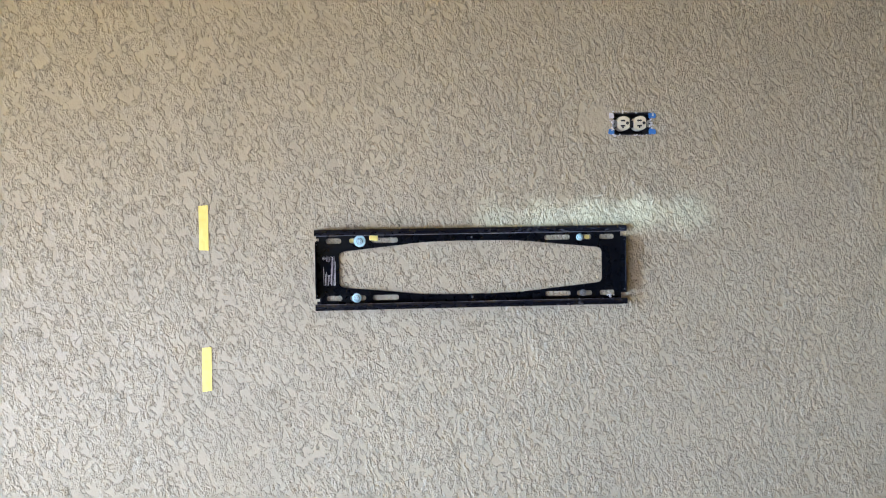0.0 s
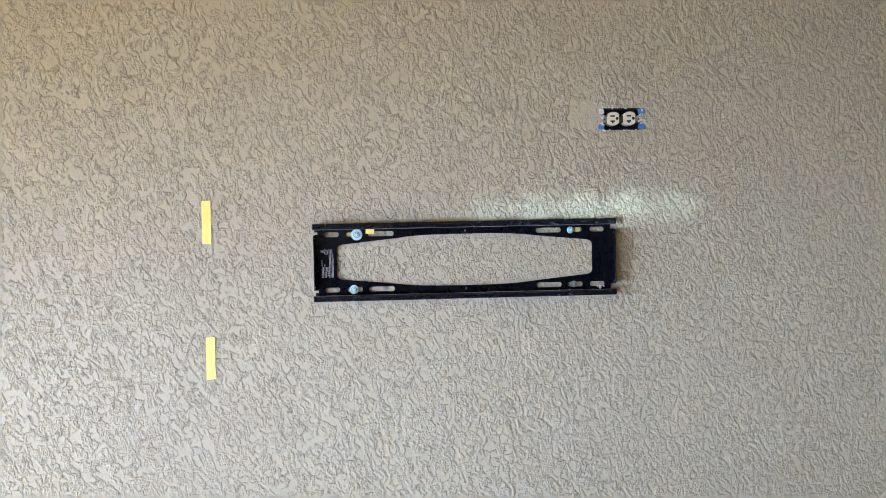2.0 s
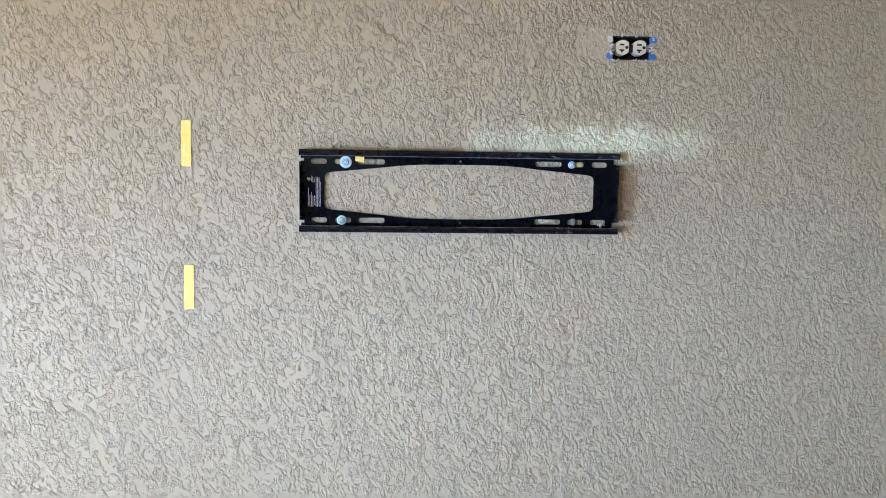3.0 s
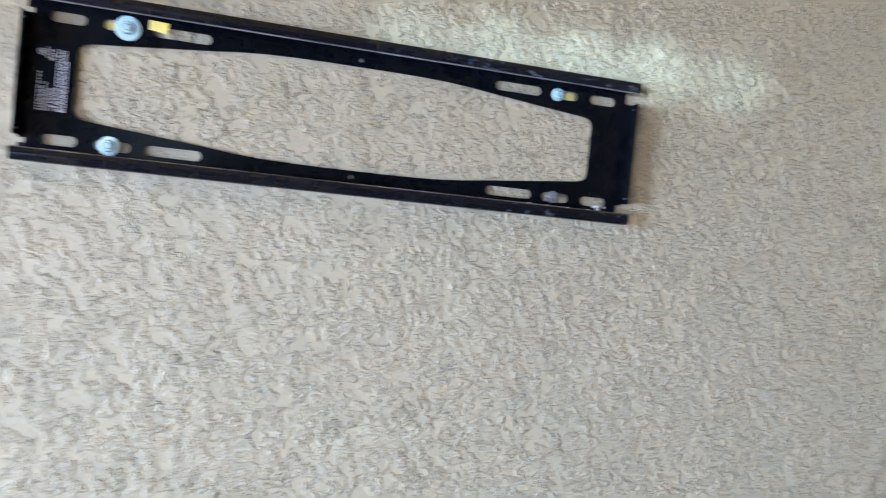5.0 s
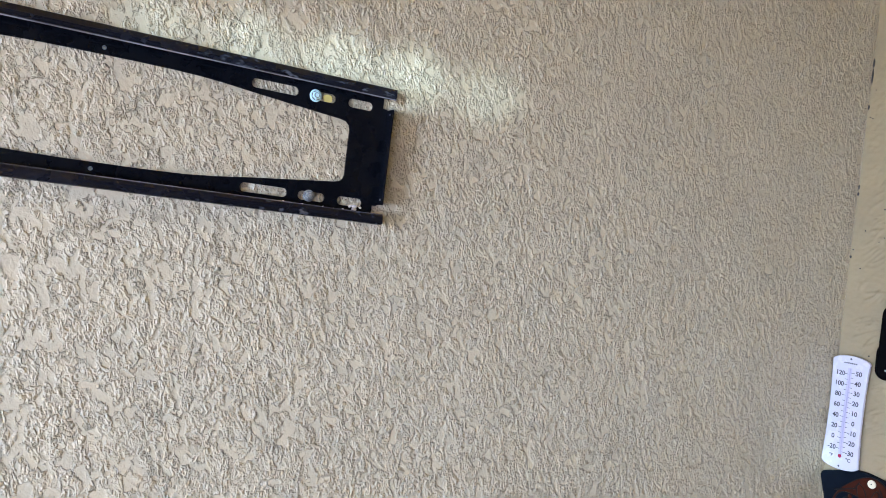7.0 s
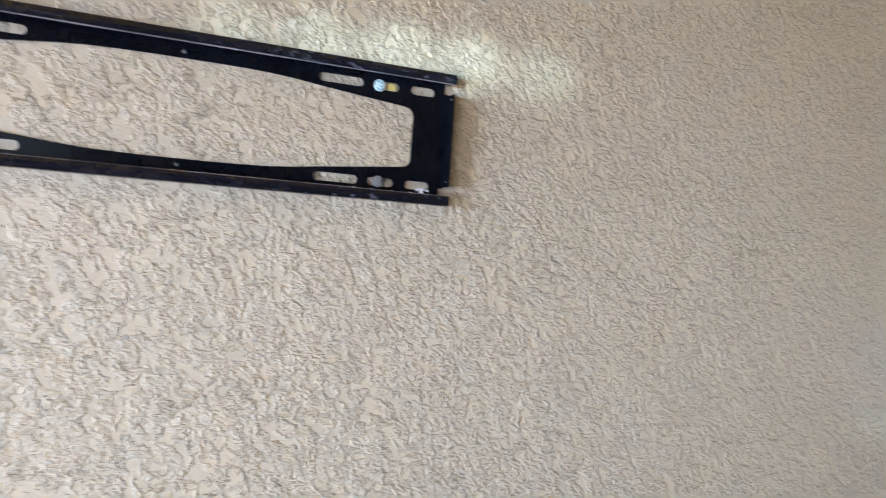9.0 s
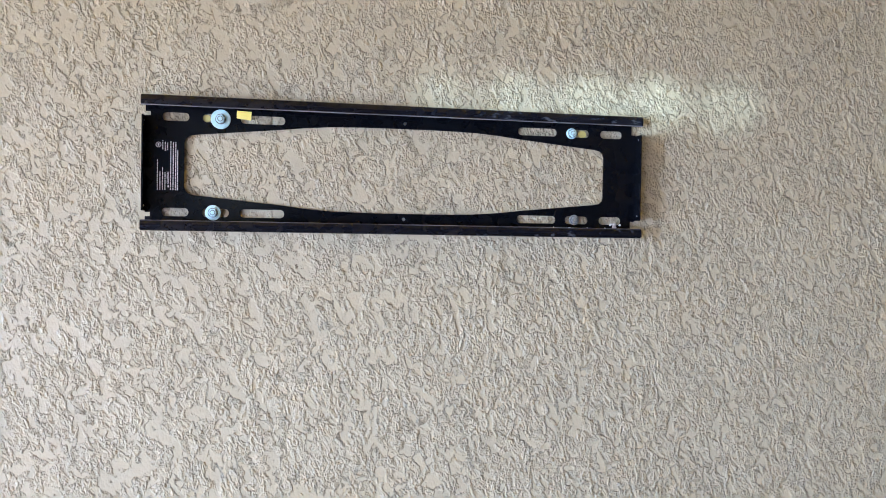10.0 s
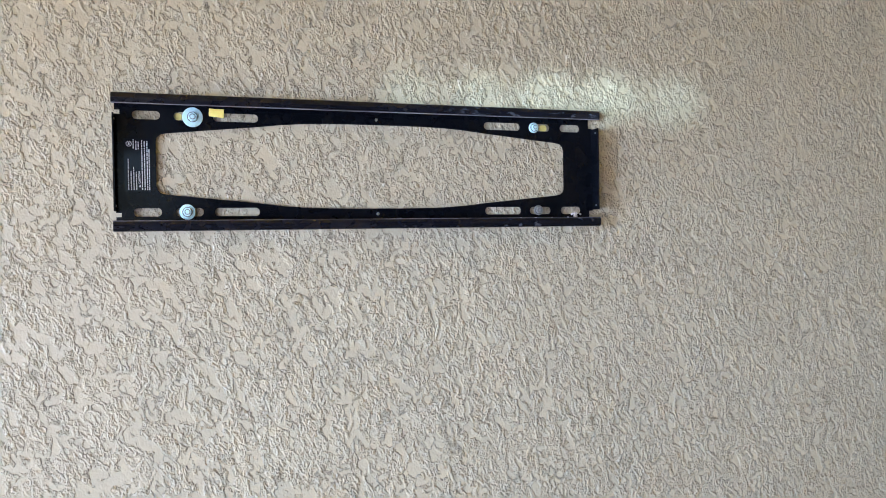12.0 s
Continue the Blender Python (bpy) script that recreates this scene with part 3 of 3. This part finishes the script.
    bmesh.ops.bevel(bm, geom=ends, offset=0.0006, segments=2, affect="EDGES", profile=0.5)
    return bm


part("top_rail", rail(1), RAIL_STEEL, mount)
part("bottom_rail", rail(-1), RAIL_STEEL, mount)
for side in (-1, 1):
    bm = box(bmesh.new(), (side * 0.3525 - 0.0012, -LIP + 0.001, -0.0640), (side * 0.3525 + 0.0012, -BACK, 0.0640), 0.0006)
    part("end_flange", bm, BLACK_STEEL, mount)
    for up in (-1, 1):
        disc_bm = bmesh.new()
        disc(disc_bm, 0, 0, 0.0014, 0, 0.0006, 10)
        rivet = part("pin", disc_bm, DULL_ZINC, mount)
        rivet.matrix_basis = pose(side * 0.3525 - side * 0.0010, -0.019, up * 0.057, 0, 0, side * -90)


def mount_label():
    film = part("label", box(bmesh.new(), (-0.3415, -FACE - 0.0004, -0.0370), (-0.3090, -FACE, 0.0335)), LABEL_FILM, mount, "glossy black sticker with white print")
    top = FACE + 0.0005
    # the round approval mark
    ring = [(-0.3355 + 0.0036 * math.cos(a), 0.0262 + 0.0036 * math.sin(a)) for a in np.linspace(0, 2 * math.pi, 24, endpoint=False)]
    hole = [(-0.3355 + 0.0029 * math.cos(a), 0.0262 + 0.0029 * math.sin(a)) for a in np.linspace(0, 2 * math.pi, 24, endpoint=False)]
    part("round_mark", sheet(bmesh.new(), ring, [hole], FACE + 0.0004, top + 0.0001), LABEL_INK, film)
    part("round_mark_fill", box(bmesh.new(), (-0.3366, -top, 0.0246), (-0.3345, -FACE - 0.0004, 0.0278)), LABEL_INK, film)
    # printed lines, which read upwards: place across, start and end along
    rng = random.Random(4)
    lines = [(-0.3366, -0.0350, 0.0060), (-0.3333, -0.0350, -0.0100), (-0.3300, -0.0350, -0.0030), (-0.3267, -0.0350, -0.0110),
             (-0.3195, -0.0350, 0.0310), (-0.3163, -0.0350, 0.0310), (-0.3131, -0.0350, 0.0300), (-0.3106, -0.0350, 0.0190),
             (-0.3300, 0.0200, 0.0320), (-0.3267, 0.0180, 0.0310), (-0.3238, 0.0190, 0.0300)]
    for across, start, end in lines:
        at = start
        while at < end - 0.001:
            word = min(rng.uniform(0.0012, 0.0046), end - at)
            part("printed_word", box(bmesh.new(), (across - 0.0006, -top, at), (across + 0.0006, -FACE - 0.0003, at + word)), LABEL_INK, film)
            at += word + 0.0009
    bm = lettering("CAUTION", 0.0036, 0.00005)
    bmesh.ops.rotate(bm, cent=(0, 0, 0), matrix=Matrix.Rotation(radians(-90), 3, "Y"), verts=bm.verts)
    bmesh.ops.translate(bm, vec=(-0.3230, -top, -0.0185), verts=bm.verts)
    part("lettering", bm, LABEL_INK, film)
    tri = [(-0.3246, -0.0300), (-0.3214, -0.0318), (-0.3214, -0.0282)]
    part("warning_mark", sheet(bmesh.new(), tri, [], FACE + 0.0003, top), LABEL_INK, film)


mount_label()


def lumps(bm, rng, count, spread, size, depth):
    """A few flattened blobs that run together."""
    for _ in range(count):
        r = rng.uniform(*size)
        at = Matrix.Translation((rng.gauss(0, spread[0]), -depth, rng.gauss(0, spread[1])))
        bmesh.ops.create_icosphere(bm, subdivisions=2, radius=r, matrix=at @ Matrix.Diagonal((rng.uniform(0.9, 1.5), 0.45, rng.uniform(0.6, 1.0), 1)))
    return bm


smear_rng = random.Random(2)
for spread_x, spread_z, count, size, at in ((0.0055, 0.0020, 7, (0.0016, 0.0036), (0.320, -FACE - 0.0032, -0.0708)), (0.045, 0.0003, 9, (0.0007, 0.0013), (0.275, -LIP + 0.0014, -0.0768))):
    for _ in range(count):
        blot = part("paint_smear", lumps(bmesh.new(), smear_rng, 1, (0, 0), size, 0.0), SMEARED_PAINT, mount, "dried pale paint smear", smooth=True)
        blot.matrix_basis = pose(at[0] + smear_rng.gauss(0, spread_x), at[1], at[2] + smear_rng.gauss(0, spread_z))


# ---- bolts, anchors and tape on the bracket ----
def hex_bolt(x, z, washer, head, mat, label, turn, flange=False, lift=0.0):
    bolt = thing("hex_bolt", pose(x, -FACE - lift, z, 0, turn, 0), label, "bolt", "bolts that hold the bracket")
    if washer:
        bm = disc(bmesh.new(), 0, 0, washer, 0.0, 0.0018, 36, 1.0, 0.0005)
        part("washer", bm, mat, bolt, smooth=False)
    bm = bmesh.new()
    disc(bm, 0, 0, head, 0.0016, 0.0072, 6, 0.94, 0.0005)
    body = part("head", bm, mat, bolt)
    # dark disc laid on the head, showing as a ring round the crown
    part("head_ring", disc(bmesh.new(), 0, 0, head * 0.60, 0.0070, 0.0074, 24), DARK_ZINC, body, "dark ring on the bolt head")
    part("crown", disc(bmesh.new(), 0, 0, head * 0.50, 0.0070, 0.0079, 6, 0.9), mat, body)
    if flange:
        part("flange", disc(bmesh.new(), 0, 0, head * 1.36, 0.0012, 0.0030, 28, 0.9), mat, bolt)
    # dark disc under the head that draws its shadow line
    part("shade_ring", disc(bmesh.new(), 0, 0, head * 1.08, 0.0014, 0.0034, 30), DARK_ZINC, bolt, "dark ring drawn as the shadow line under the bolt head")
    bm = disc(bmesh.new(), 0, 0, head * 0.5, -0.03, 0.002, 14)
    part("shank", bm, mat, bolt)
    return bolt


hex_bolt(-0.2515, 1.5662, 0.0133, 0.0066, ZINC, "zinc hex bolt on a large flat washer", 12)
hex_bolt(-0.2605, 1.4378, 0.0105, 0.0062, ZINC, "zinc flanged hex bolt with a small washer", 28, True)
hex_bolt(0.2535, 1.5667, 0.0080, 0.0058, ZINC, "small zinc hex bolt head in the slot", 5, True)
hex_bolt(0.2600, 1.4382, 0.0, 0.0058, DULL_ZINC, "dull hex bolt head without a washer", 20, True, -0.0015)


def wall_anchor(x, z, length):
    anchor = thing("wall_anchor", pose(x, 0, z), "yellow plastic wall anchor showing in the bracket slot", "anchor", "anchors behind the bracket")
    part("collar", sheet(bmesh.new(), rounded(0, 0, length, 0.0095, 0.004), [], -0.01, 0.0022), YELLOW_PLASTIC, anchor)


wall_anchor(-0.2705, 1.5670, 0.0100)
wall_anchor(0.2715, 1.5668, 0.0120)


def tape_strip(name, x, z, w, h, lean, depth, label, group, seed):
    """A strip of tape, its cut ends not quite square, lifted a little where the wall is rough."""
    rng = random.Random(seed)
    bm = bmesh.new()
    rows, columns = max(4, int(h / 0.004)), 5
    slant = [rng.uniform(-0.0012, 0.0012) for _ in range(2)]
    grid = []
    for j in range(rows + 1):
        f = j / rows
        line = []
        for i in range(columns + 1):
            g = i / columns - 0.5
            slip = (slant[0] * (1 - f) + slant[1] * f) * g * 2
            lift = 0.0004 * noise.noise(Vector((g * 3 + seed, f * h * 90, 0.3)))
            line.append(bm.verts.new((g * w, -lift, (f - 0.5) * h + slip)))
        grid.append(line)
    for a, b in zip(grid, grid[1:]):
        for i in range(columns):
            bm.faces.new((a[i], a[i + 1], b[i + 1], b[i]))
    grown = bmesh.ops.extrude_face_region(bm, geom=list(bm.faces))
    for v in grown["geom"]:
        if isinstance(v, bmesh.types.BMVert):
            v.co.y += 0.0005
    ob = part(name, bm, YELLOW_TAPE)
    ob.matrix_basis = pose(x, -depth, z, 0, lean, 0)
    return tagged(ob, label, "tape", group)


tape_strip("tape_strip", -0.5985, 1.6020, 0.0208, 0.1005, 0.3, 0.0022, "strip of yellow masking tape stuck upright on stucco", "tape strips on the wall", 1)
tape_strip("tape_strip", -0.5980, 1.2845, 0.0212, 0.0990, 0.4, 0.0022, "strip of yellow masking tape stuck upright on stucco", "tape strips on the wall", 2)
tape_strip("tape_scrap", -0.2205, 1.5728, 0.0195, 0.0112, 3.0, FACE + 0.0012, "small scrap of yellow tape stuck on the bracket", "", 3)


# ---- the outlet, set sideways in its open box ----
def outlet():
    ox, oz = OUTLET
    w, h = OUTLET_SIZE
    socket = thing("electrical_outlet", pose(ox, 0, oz), "ivory duplex outlet without cover in a blue box", "outlet")
    box_bm = bmesh.new()
    t = 0.0025
    for lo, hi in (((-w / 2, -0.0006, h / 2 - t), (w / 2, 0.06, h / 2)), ((-w / 2, -0.0006, -h / 2), (w / 2, 0.06, -h / 2 + t)),
                   ((-w / 2, -0.0006, -h / 2 + t), (-w / 2 + t, 0.06, h / 2 - t)), ((w / 2 - t, -0.0006, -h / 2 + t), (w / 2, 0.06, h / 2 - t)),
                   ((-w / 2 + t, 0.057, -h / 2 + t), (w / 2 - t, 0.06, h / 2 - t))):
        box(box_bm, lo, hi)
    part("box", box_bm, SHADED_BOX, socket, "inside of the wall box, its shade drawn black")
    rng = random.Random(9)
    # what is left bare of the blue box rim, and the paint crusted on it
    for side, up, reach, mat in ((1, 1, 0.0165, BOX_BLUE), (1, -1, 0.0150, BOX_BLUE), (-1, -1, 0.0140, BOX_BLUE), (-1, 1, 0.0120, SMEARED_PAINT)):
        ring = []
        for i in range(14):
            a = 2 * math.pi * i / 14
            r = rng.uniform(0.82, 1.12)
            ring.append((reach / 2 * r * math.copysign(min(1, abs(math.cos(a)) * 1.25), math.cos(a)), 0.0065 * r * math.copysign(min(1, abs(math.sin(a)) * 1.25), math.sin(a))))
        ear = part("ear", sheet(bmesh.new(), ring, [], -0.004, 0.0022), mat, socket, "blue plastic box ear, partly painted over")
        ear.matrix_basis = pose(side * (w / 2 + 0.0035), 0, up * (h / 2 - 0.0075))
    for side in (-1, 1):
        crust = part("paint_crust", lumps(bmesh.new(), random.Random(20 + side), 16, (0.0032, 0.0085), (0.0012, 0.0028), 0.0015), SMEARED_PAINT, socket, "paint crust on the box rim", smooth=True)
        crust.matrix_basis = pose(side * (w / 2 + 0.002), 0, 0)
        tab = part("mounting_tab", sheet(bmesh.new(), rounded(0, 0, 0.011, 0.017, 0.005), [rounded(0, 0, 0.004, 0.004, 0.0019, 4)], -0.003, 0.0016), DULL_ZINC, socket, "dull metal mounting tab")
        tab.matrix_basis = pose(side * (w / 2 - 0.004), 0, 0)
    # flakes of paint and filler left along the box's long edges
    for up, count in ((1, 9), (-1, 12)):
        for _ in range(count):
            flake = part("paint_flake", lumps(bmesh.new(), rng, 1, (0, 0), (0.0010, 0.0024), 0.0), SMEARED_PAINT, socket, "flake of pale paint", smooth=True)
            flake.matrix_basis = pose(rng.uniform(-w / 2, w / 2), -0.0016, up * (h / 2 + rng.uniform(-0.0012, 0.0030)))
    for side in (-1, 1):
        body = thing("receptacle_face", pose(side * 0.0195 - 0.0008, 0, 0.0010), "", "")
        body.parent = socket
        # a round face with its two long sides cut straight
        ring = [(max(-0.0138, min(0.0138, 0.0172 * math.cos(a))), 0.0162 * math.sin(a)) for a in np.linspace(0, 2 * math.pi, 40, endpoint=False)]
        face = part("face", sheet(bmesh.new(), ring, [], -0.02, 0.0045), IVORY, body)
        slots_bm = bmesh.new()
        box(slots_bm, (-0.0072, -0.0048, 0.0040), (0.0036, -0.0040, 0.0076))
        box(slots_bm, (-0.0072, -0.0048, -0.0080), (0.0036, -0.0040, -0.0044))
        box(slots_bm, (-0.0035, -0.0048, -0.0116), (-0.0001, -0.0040, -0.0046))
        part("contact_slots", slots_bm, DARK_SLOT, body)
        part("ground_hole", disc(bmesh.new(), 0.0088, 0.0, 0.0036, 0.0040, 0.0048, 16), DARK_SLOT, body)
    part("bridge", box(bmesh.new(), (-0.042, 0.004, -0.008), (0.042, 0.016, 0.008), 0.002), SHADED_BOX, socket)


outlet()

# ---- what hangs on the side wall: drawn facing -y, then turned to face -x ----
ON_SIDE = 90


def on_side_wall(y, z, off=0.0):
    return pose(RIGHT - off, y, z, 0, 0, -ON_SIDE)


def thermometer():
    base = thing("wall_thermometer", on_side_wall(-0.0405, 1.1614, 0.0120), "white plastic thermometer with black numbers and red bulb", "thermometer")
    half_w, waist, half_h, arch = 0.0378, 0.0340, 0.1005, 0.0120
    steps = 14
    right = [(waist + (half_w - waist) * (abs(2 * i / steps - 1) ** 2.2), -half_h + 2 * half_h * i / steps) for i in range(steps + 1)]
    top = [(half_w * math.cos(math.pi * i / 12), half_h + arch * math.sin(math.pi * i / 12)) for i in range(1, 12)]
    outline = right + top + [(-u, v) for u, v in right[::-1]] + [(u, -v) for u, v in top[::-1]]
    bm = sheet(bmesh.new(), outline, [], 0.0, 0.0060)
    rim = [e for e in bm.edges if all(abs(v.co.y + 0.0060) < 1e-6 for v in e.verts) and len({round(f.normal.y, 1) for f in e.link_faces}) > 1]
    bmesh.ops.bevel(bm, geom=rim, offset=0.0012, segments=2, affect="EDGES", profile=0.5)
    body = part("body", bm, WHITE_PLASTIC, base)
    f = 0.0060
    part("scale_strip", box(bmesh.new(), (-0.0046, -f - 0.0002, -0.0830), (0.0046, -f, 0.0880)), TUBE_GLASS, base, "pale lilac strip behind the tube")
    part("tube", disc_tube(0.0014, -0.0850, 0.0870, f + 0.0008), TUBE_GLASS, base, "thin lilac glass tube")
    bulb = bmesh.new()
    bmesh.ops.create_uvsphere(bulb, u_segments=16, v_segments=10, radius=0.0034, matrix=Matrix.Translation((0, -f - 0.0010, -0.0860)) @ Matrix.Diagonal((1, 0.6, 1.1, 1)))
    part("bulb", bulb, RED_FLUID, base, "red bulb", smooth=True)
    for i, text in enumerate(("120", "100", "80", "60", "40", "20", "0", "-20")):
        place_text(text, 0.0128, -0.0190, 0.0760 - i * 0.02115, f, base)
    for i, text in enumerate(("50", "40", "30", "20", "10", "0", "-10", "-20", "-30")):
        place_text(text, 0.0128, 0.0185, 0.0790 - i * 0.01955, f, base)
    place_text("°F", 0.0085, -0.0185, -0.0890, f, base)
    place_text("°C", 0.0095, 0.0170, -0.0905, f, base)
    for side, count, first, step in ((-1, 15, 0.0760, 0.010575), (1, 17, 0.0790, 0.009775)):
        for i in range(count):
            reach = 0.0075 if i % 2 == 0 else 0.0055
            a, b = sorted((side * 0.0028, side * (0.0028 + reach)))
            z = first - i * step
            part("scale_mark", box(bmesh.new(), (a, -f - 0.0003, z - 0.00045), (b, -f, z + 0.00045)), BLACK_INK, base)
    # the maker's mark: plain slanted strokes
    for i in range(7):
        u = -0.0125 + i * 0.0040
        bm = sheet(bmesh.new(), [(u - 0.0014, 0.0962), (u + 0.0010, 0.0962), (u + 0.0016, 0.0990), (u - 0.0008, 0.0990)], [], f, f + 0.0003)
        part("maker_mark", bm, BLACK_INK, base)
    for z in (0.1060, -0.1060):
        part("screw", disc(bmesh.new(), 0, z, 0.0018, f - 0.0005, f + 0.0008, 12), BLACK_INK, base)


def disc_tube(radius, z0, z1, depth):
    bm = bmesh.new()
    bmesh.ops.create_cone(bm, cap_ends=True, segments=12, radius1=radius, radius2=radius, depth=z1 - z0, matrix=Matrix.Translation((0, -depth, (z0 + z1) / 2)))
    return bm


def place_text(text, size, u, v, depth, parent):
    bm = lettering(text, size, 0.00015)
    bmesh.ops.translate(bm, vec=(u, -depth - 0.00015, v), verts=bm.verts)
    return part("lettering", bm, BLACK_INK, parent)


thermometer()


def capsule_holder():
    base = thing("wall_holder", on_side_wall(-0.1055, 1.3090, 0.0015), "black plastic capsule-shaped holder with bright studs", "holder")
    bm = sheet(bmesh.new(), rounded(0, 0.0015, 0.0355, 0.1430, 0.0176, 8), [], 0.0, 0.0150)
    rim = [e for e in bm.edges if all(abs(v.co.y + 0.0150) < 1e-6 for v in e.verts) and len({round(f.normal.y, 1) for f in e.link_faces}) > 1]
    bmesh.ops.bevel(bm, geom=rim, offset=0.0050, segments=4, affect="EDGES", profile=0.5)
    part("body", bm, BLACK_PLASTIC, base, smooth=False)
    bm = sheet(bmesh.new(), rounded(-0.0015, -0.0345, 0.0385, 0.0690, 0.0185, 8), [], 0.0, 0.0110)
    part("pocket", bm, BLACK_PLASTIC, base)
    for i in range(4):
        bm = bmesh.new()
        bmesh.ops.create_uvsphere(bm, u_segments=14, v_segments=8, radius=0.0030, matrix=Matrix.Translation((0.0020, -0.0150, 0.0535 - i * 0.0143)) @ Matrix.Diagonal((1, 0.6, 1, 1)))
        part("stud", bm, CHROME, base, "bright metal stud", smooth=True)
    part("lower_stud", disc(bmesh.new(), 0.0030, -0.0510, 0.0020, 0.0148, 0.0156, 12), DULL_ZINC, base)


capsule_holder()


def blob(cx, cz, rx, rz, turn=0.0, wave=0.0, lobes=3, phase=0.0, n=36):
    """A smooth closed outline: an ellipse with a few gentle lobes."""
    c, s = math.cos(radians(turn)), math.sin(radians(turn))
    ring = []
    for i in range(n):
        a = 2 * math.pi * i / n
        k = 1 + wave * math.cos(lobes * a + phase)
        u, v = rx * k * math.cos(a), rz * k * math.sin(a)
        ring.append((cx + c * u - s * v, cz + s * u + c * v))
    return ring


def inlaid_plaque():
    """A cut-out wooden wall plaque of stained, interlocking plain shapes."""
    wider_by = 1.09
    base = thing("wall_plaque", on_side_wall(-0.0920, 0.9620, 0.0030), "dark slate and rust stained wooden cut-out plaque", "plaque")
    outline = [(-0.082, 0.070), (-0.060, 0.080), (-0.030, 0.092), (0.0, 0.095), (0.030, 0.091), (0.055, 0.083), (0.080, 0.068), (0.098, 0.045),
               (0.100, 0.010), (0.090, -0.020), (0.070, -0.055), (0.035, -0.085), (0.0, -0.092), (-0.035, -0.085), (-0.060, -0.055), (-0.070, -0.020), (-0.070, 0.015), (-0.078, 0.045)]
    smooth = []
    n = len(outline)
    for i in range(n):
        p0, p1, p2, p3 = (Vector(outline[(i + k) % n]) for k in (-1, 0, 1, 2))
        for t in (0, 0.25, 0.5, 0.75):
            smooth.append(tuple(0.5 * (2 * p1 + (p2 - p0) * t + (2 * p0 - 5 * p1 + 4 * p2 - p3) * t * t + (3 * p1 - p0 - 3 * p2 + p3) * t ** 3)))
    part("board", sheet(bmesh.new(), [(u * wider_by, v) for u, v in smooth], [], 0.0, 0.0090), SLATE_WOOD, base)
    pieces = [((0.082, 0.036, 0.014, 0.038, 18, 0.06, 3, 0.0), 0.0115, SLATE_WOOD),
              ((0.008, 0.006, 0.063, 0.080, 0, 0.05, 4, 0.6), 0.0125, RUST_WOOD), ((-0.026, 0.028, 0.025, 0.020, 24, 0.10, 3, 0.4), 0.0148, SLATE_WOOD),
              ((0.040, 0.016, 0.022, 0.029, -38, 0.10, 3, 1.4), 0.0148, SLATE_WOOD), ((0.004, -0.008, 0.043, 0.017, -6, 0.12, 5, 0.2), 0.0158, SLATE_WOOD),
              ((0.005, 0.002, 0.015, 0.010, 10, 0.08, 3, 0.0), 0.0170, RUST_WOOD), ((-0.003, 0.052, 0.006, 0.022, 20, 0.12, 2, 0.3), 0.0142, RUST_WOOD),
              ((0.020, 0.050, 0.005, 0.020, -14, 0.12, 2, 0.3), 0.0142, RUST_WOOD), ((-0.026, 0.031, 0.011, 0.008, 10, 0.10, 3, 0.9), 0.0160, DARK_WOOD),
              ((0.043, 0.012, 0.010, 0.009, -30, 0.10, 3, 0.3), 0.0160, DARK_WOOD), ((0.041, 0.026, 0.003, 0.009, -20, 0.1, 2, 0.0), 0.0160, RUST_WOOD),
              ((-0.022, 0.040, 0.003, 0.008, 10, 0.1, 2, 0.0), 0.0160, RUST_WOOD),
              ((-0.030, 0.055, 0.025, 0.0014, 22, 0.0, 2, 0.0), 0.0131, DARK_WOOD), ((0.046, 0.050, 0.024, 0.0014, -34, 0.0, 2, 0.0), 0.0131, DARK_WOOD),
              ((-0.014, 0.066, 0.012, 0.0012, 62, 0.0, 2, 0.0), 0.0131, DARK_WOOD), ((0.031, 0.066, 0.012, 0.0012, -58, 0.0, 2, 0.0), 0.0131, DARK_WOOD),
              ((-0.048, 0.010, 0.022, 0.0014, 75, 0.0, 2, 0.0), 0.0131, DARK_WOOD), ((0.064, 0.004, 0.024, 0.0014, -70, 0.0, 2, 0.0), 0.0131, DARK_WOOD)]
    for shape, depth, mat in pieces:
        shape = (shape[0] * wider_by + 0.003, shape[1], shape[2] * wider_by, *shape[3:])
        wider = (*shape[:2], shape[2] + 0.0016, shape[3] + 0.0016, *shape[4:])
        groove = part("inlay_edge", sheet(bmesh.new(), blob(*wider), [], 0.004, depth - 0.0008), DARK_WOOD, base)
        bm = sheet(bmesh.new(), blob(*shape), [], 0.004, depth)
        rim = [e for e in bm.edges if all(abs(v.co.y + depth) < 1e-6 for v in e.verts) and len({round(f.normal.y, 1) for f in e.link_faces}) > 1]
        bmesh.ops.bevel(bm, geom=rim, offset=0.0008, segments=1, affect="EDGES")
        part("inlay", bm, mat, base)
    for u, v, r, depth, mat in ((0.0165, 0.0790, 0.0080, 0.0150, IVORY), (0.0075, -0.0010, 0.0042, 0.0182, DULL_ZINC)):
        bm = disc(bmesh.new(), u, v, r, depth - 0.004, depth, 24, 0.96, 0.0006)
        button = part("button", bm, mat, base, "round pale button" if mat is IVORY else "small grey screw")
        part("button_hole", disc(bmesh.new(), u, v, r * 0.18, depth - 0.001, depth + 0.0002, 10), DARK_SLOT, button)


inlaid_plaque()
back_wall()
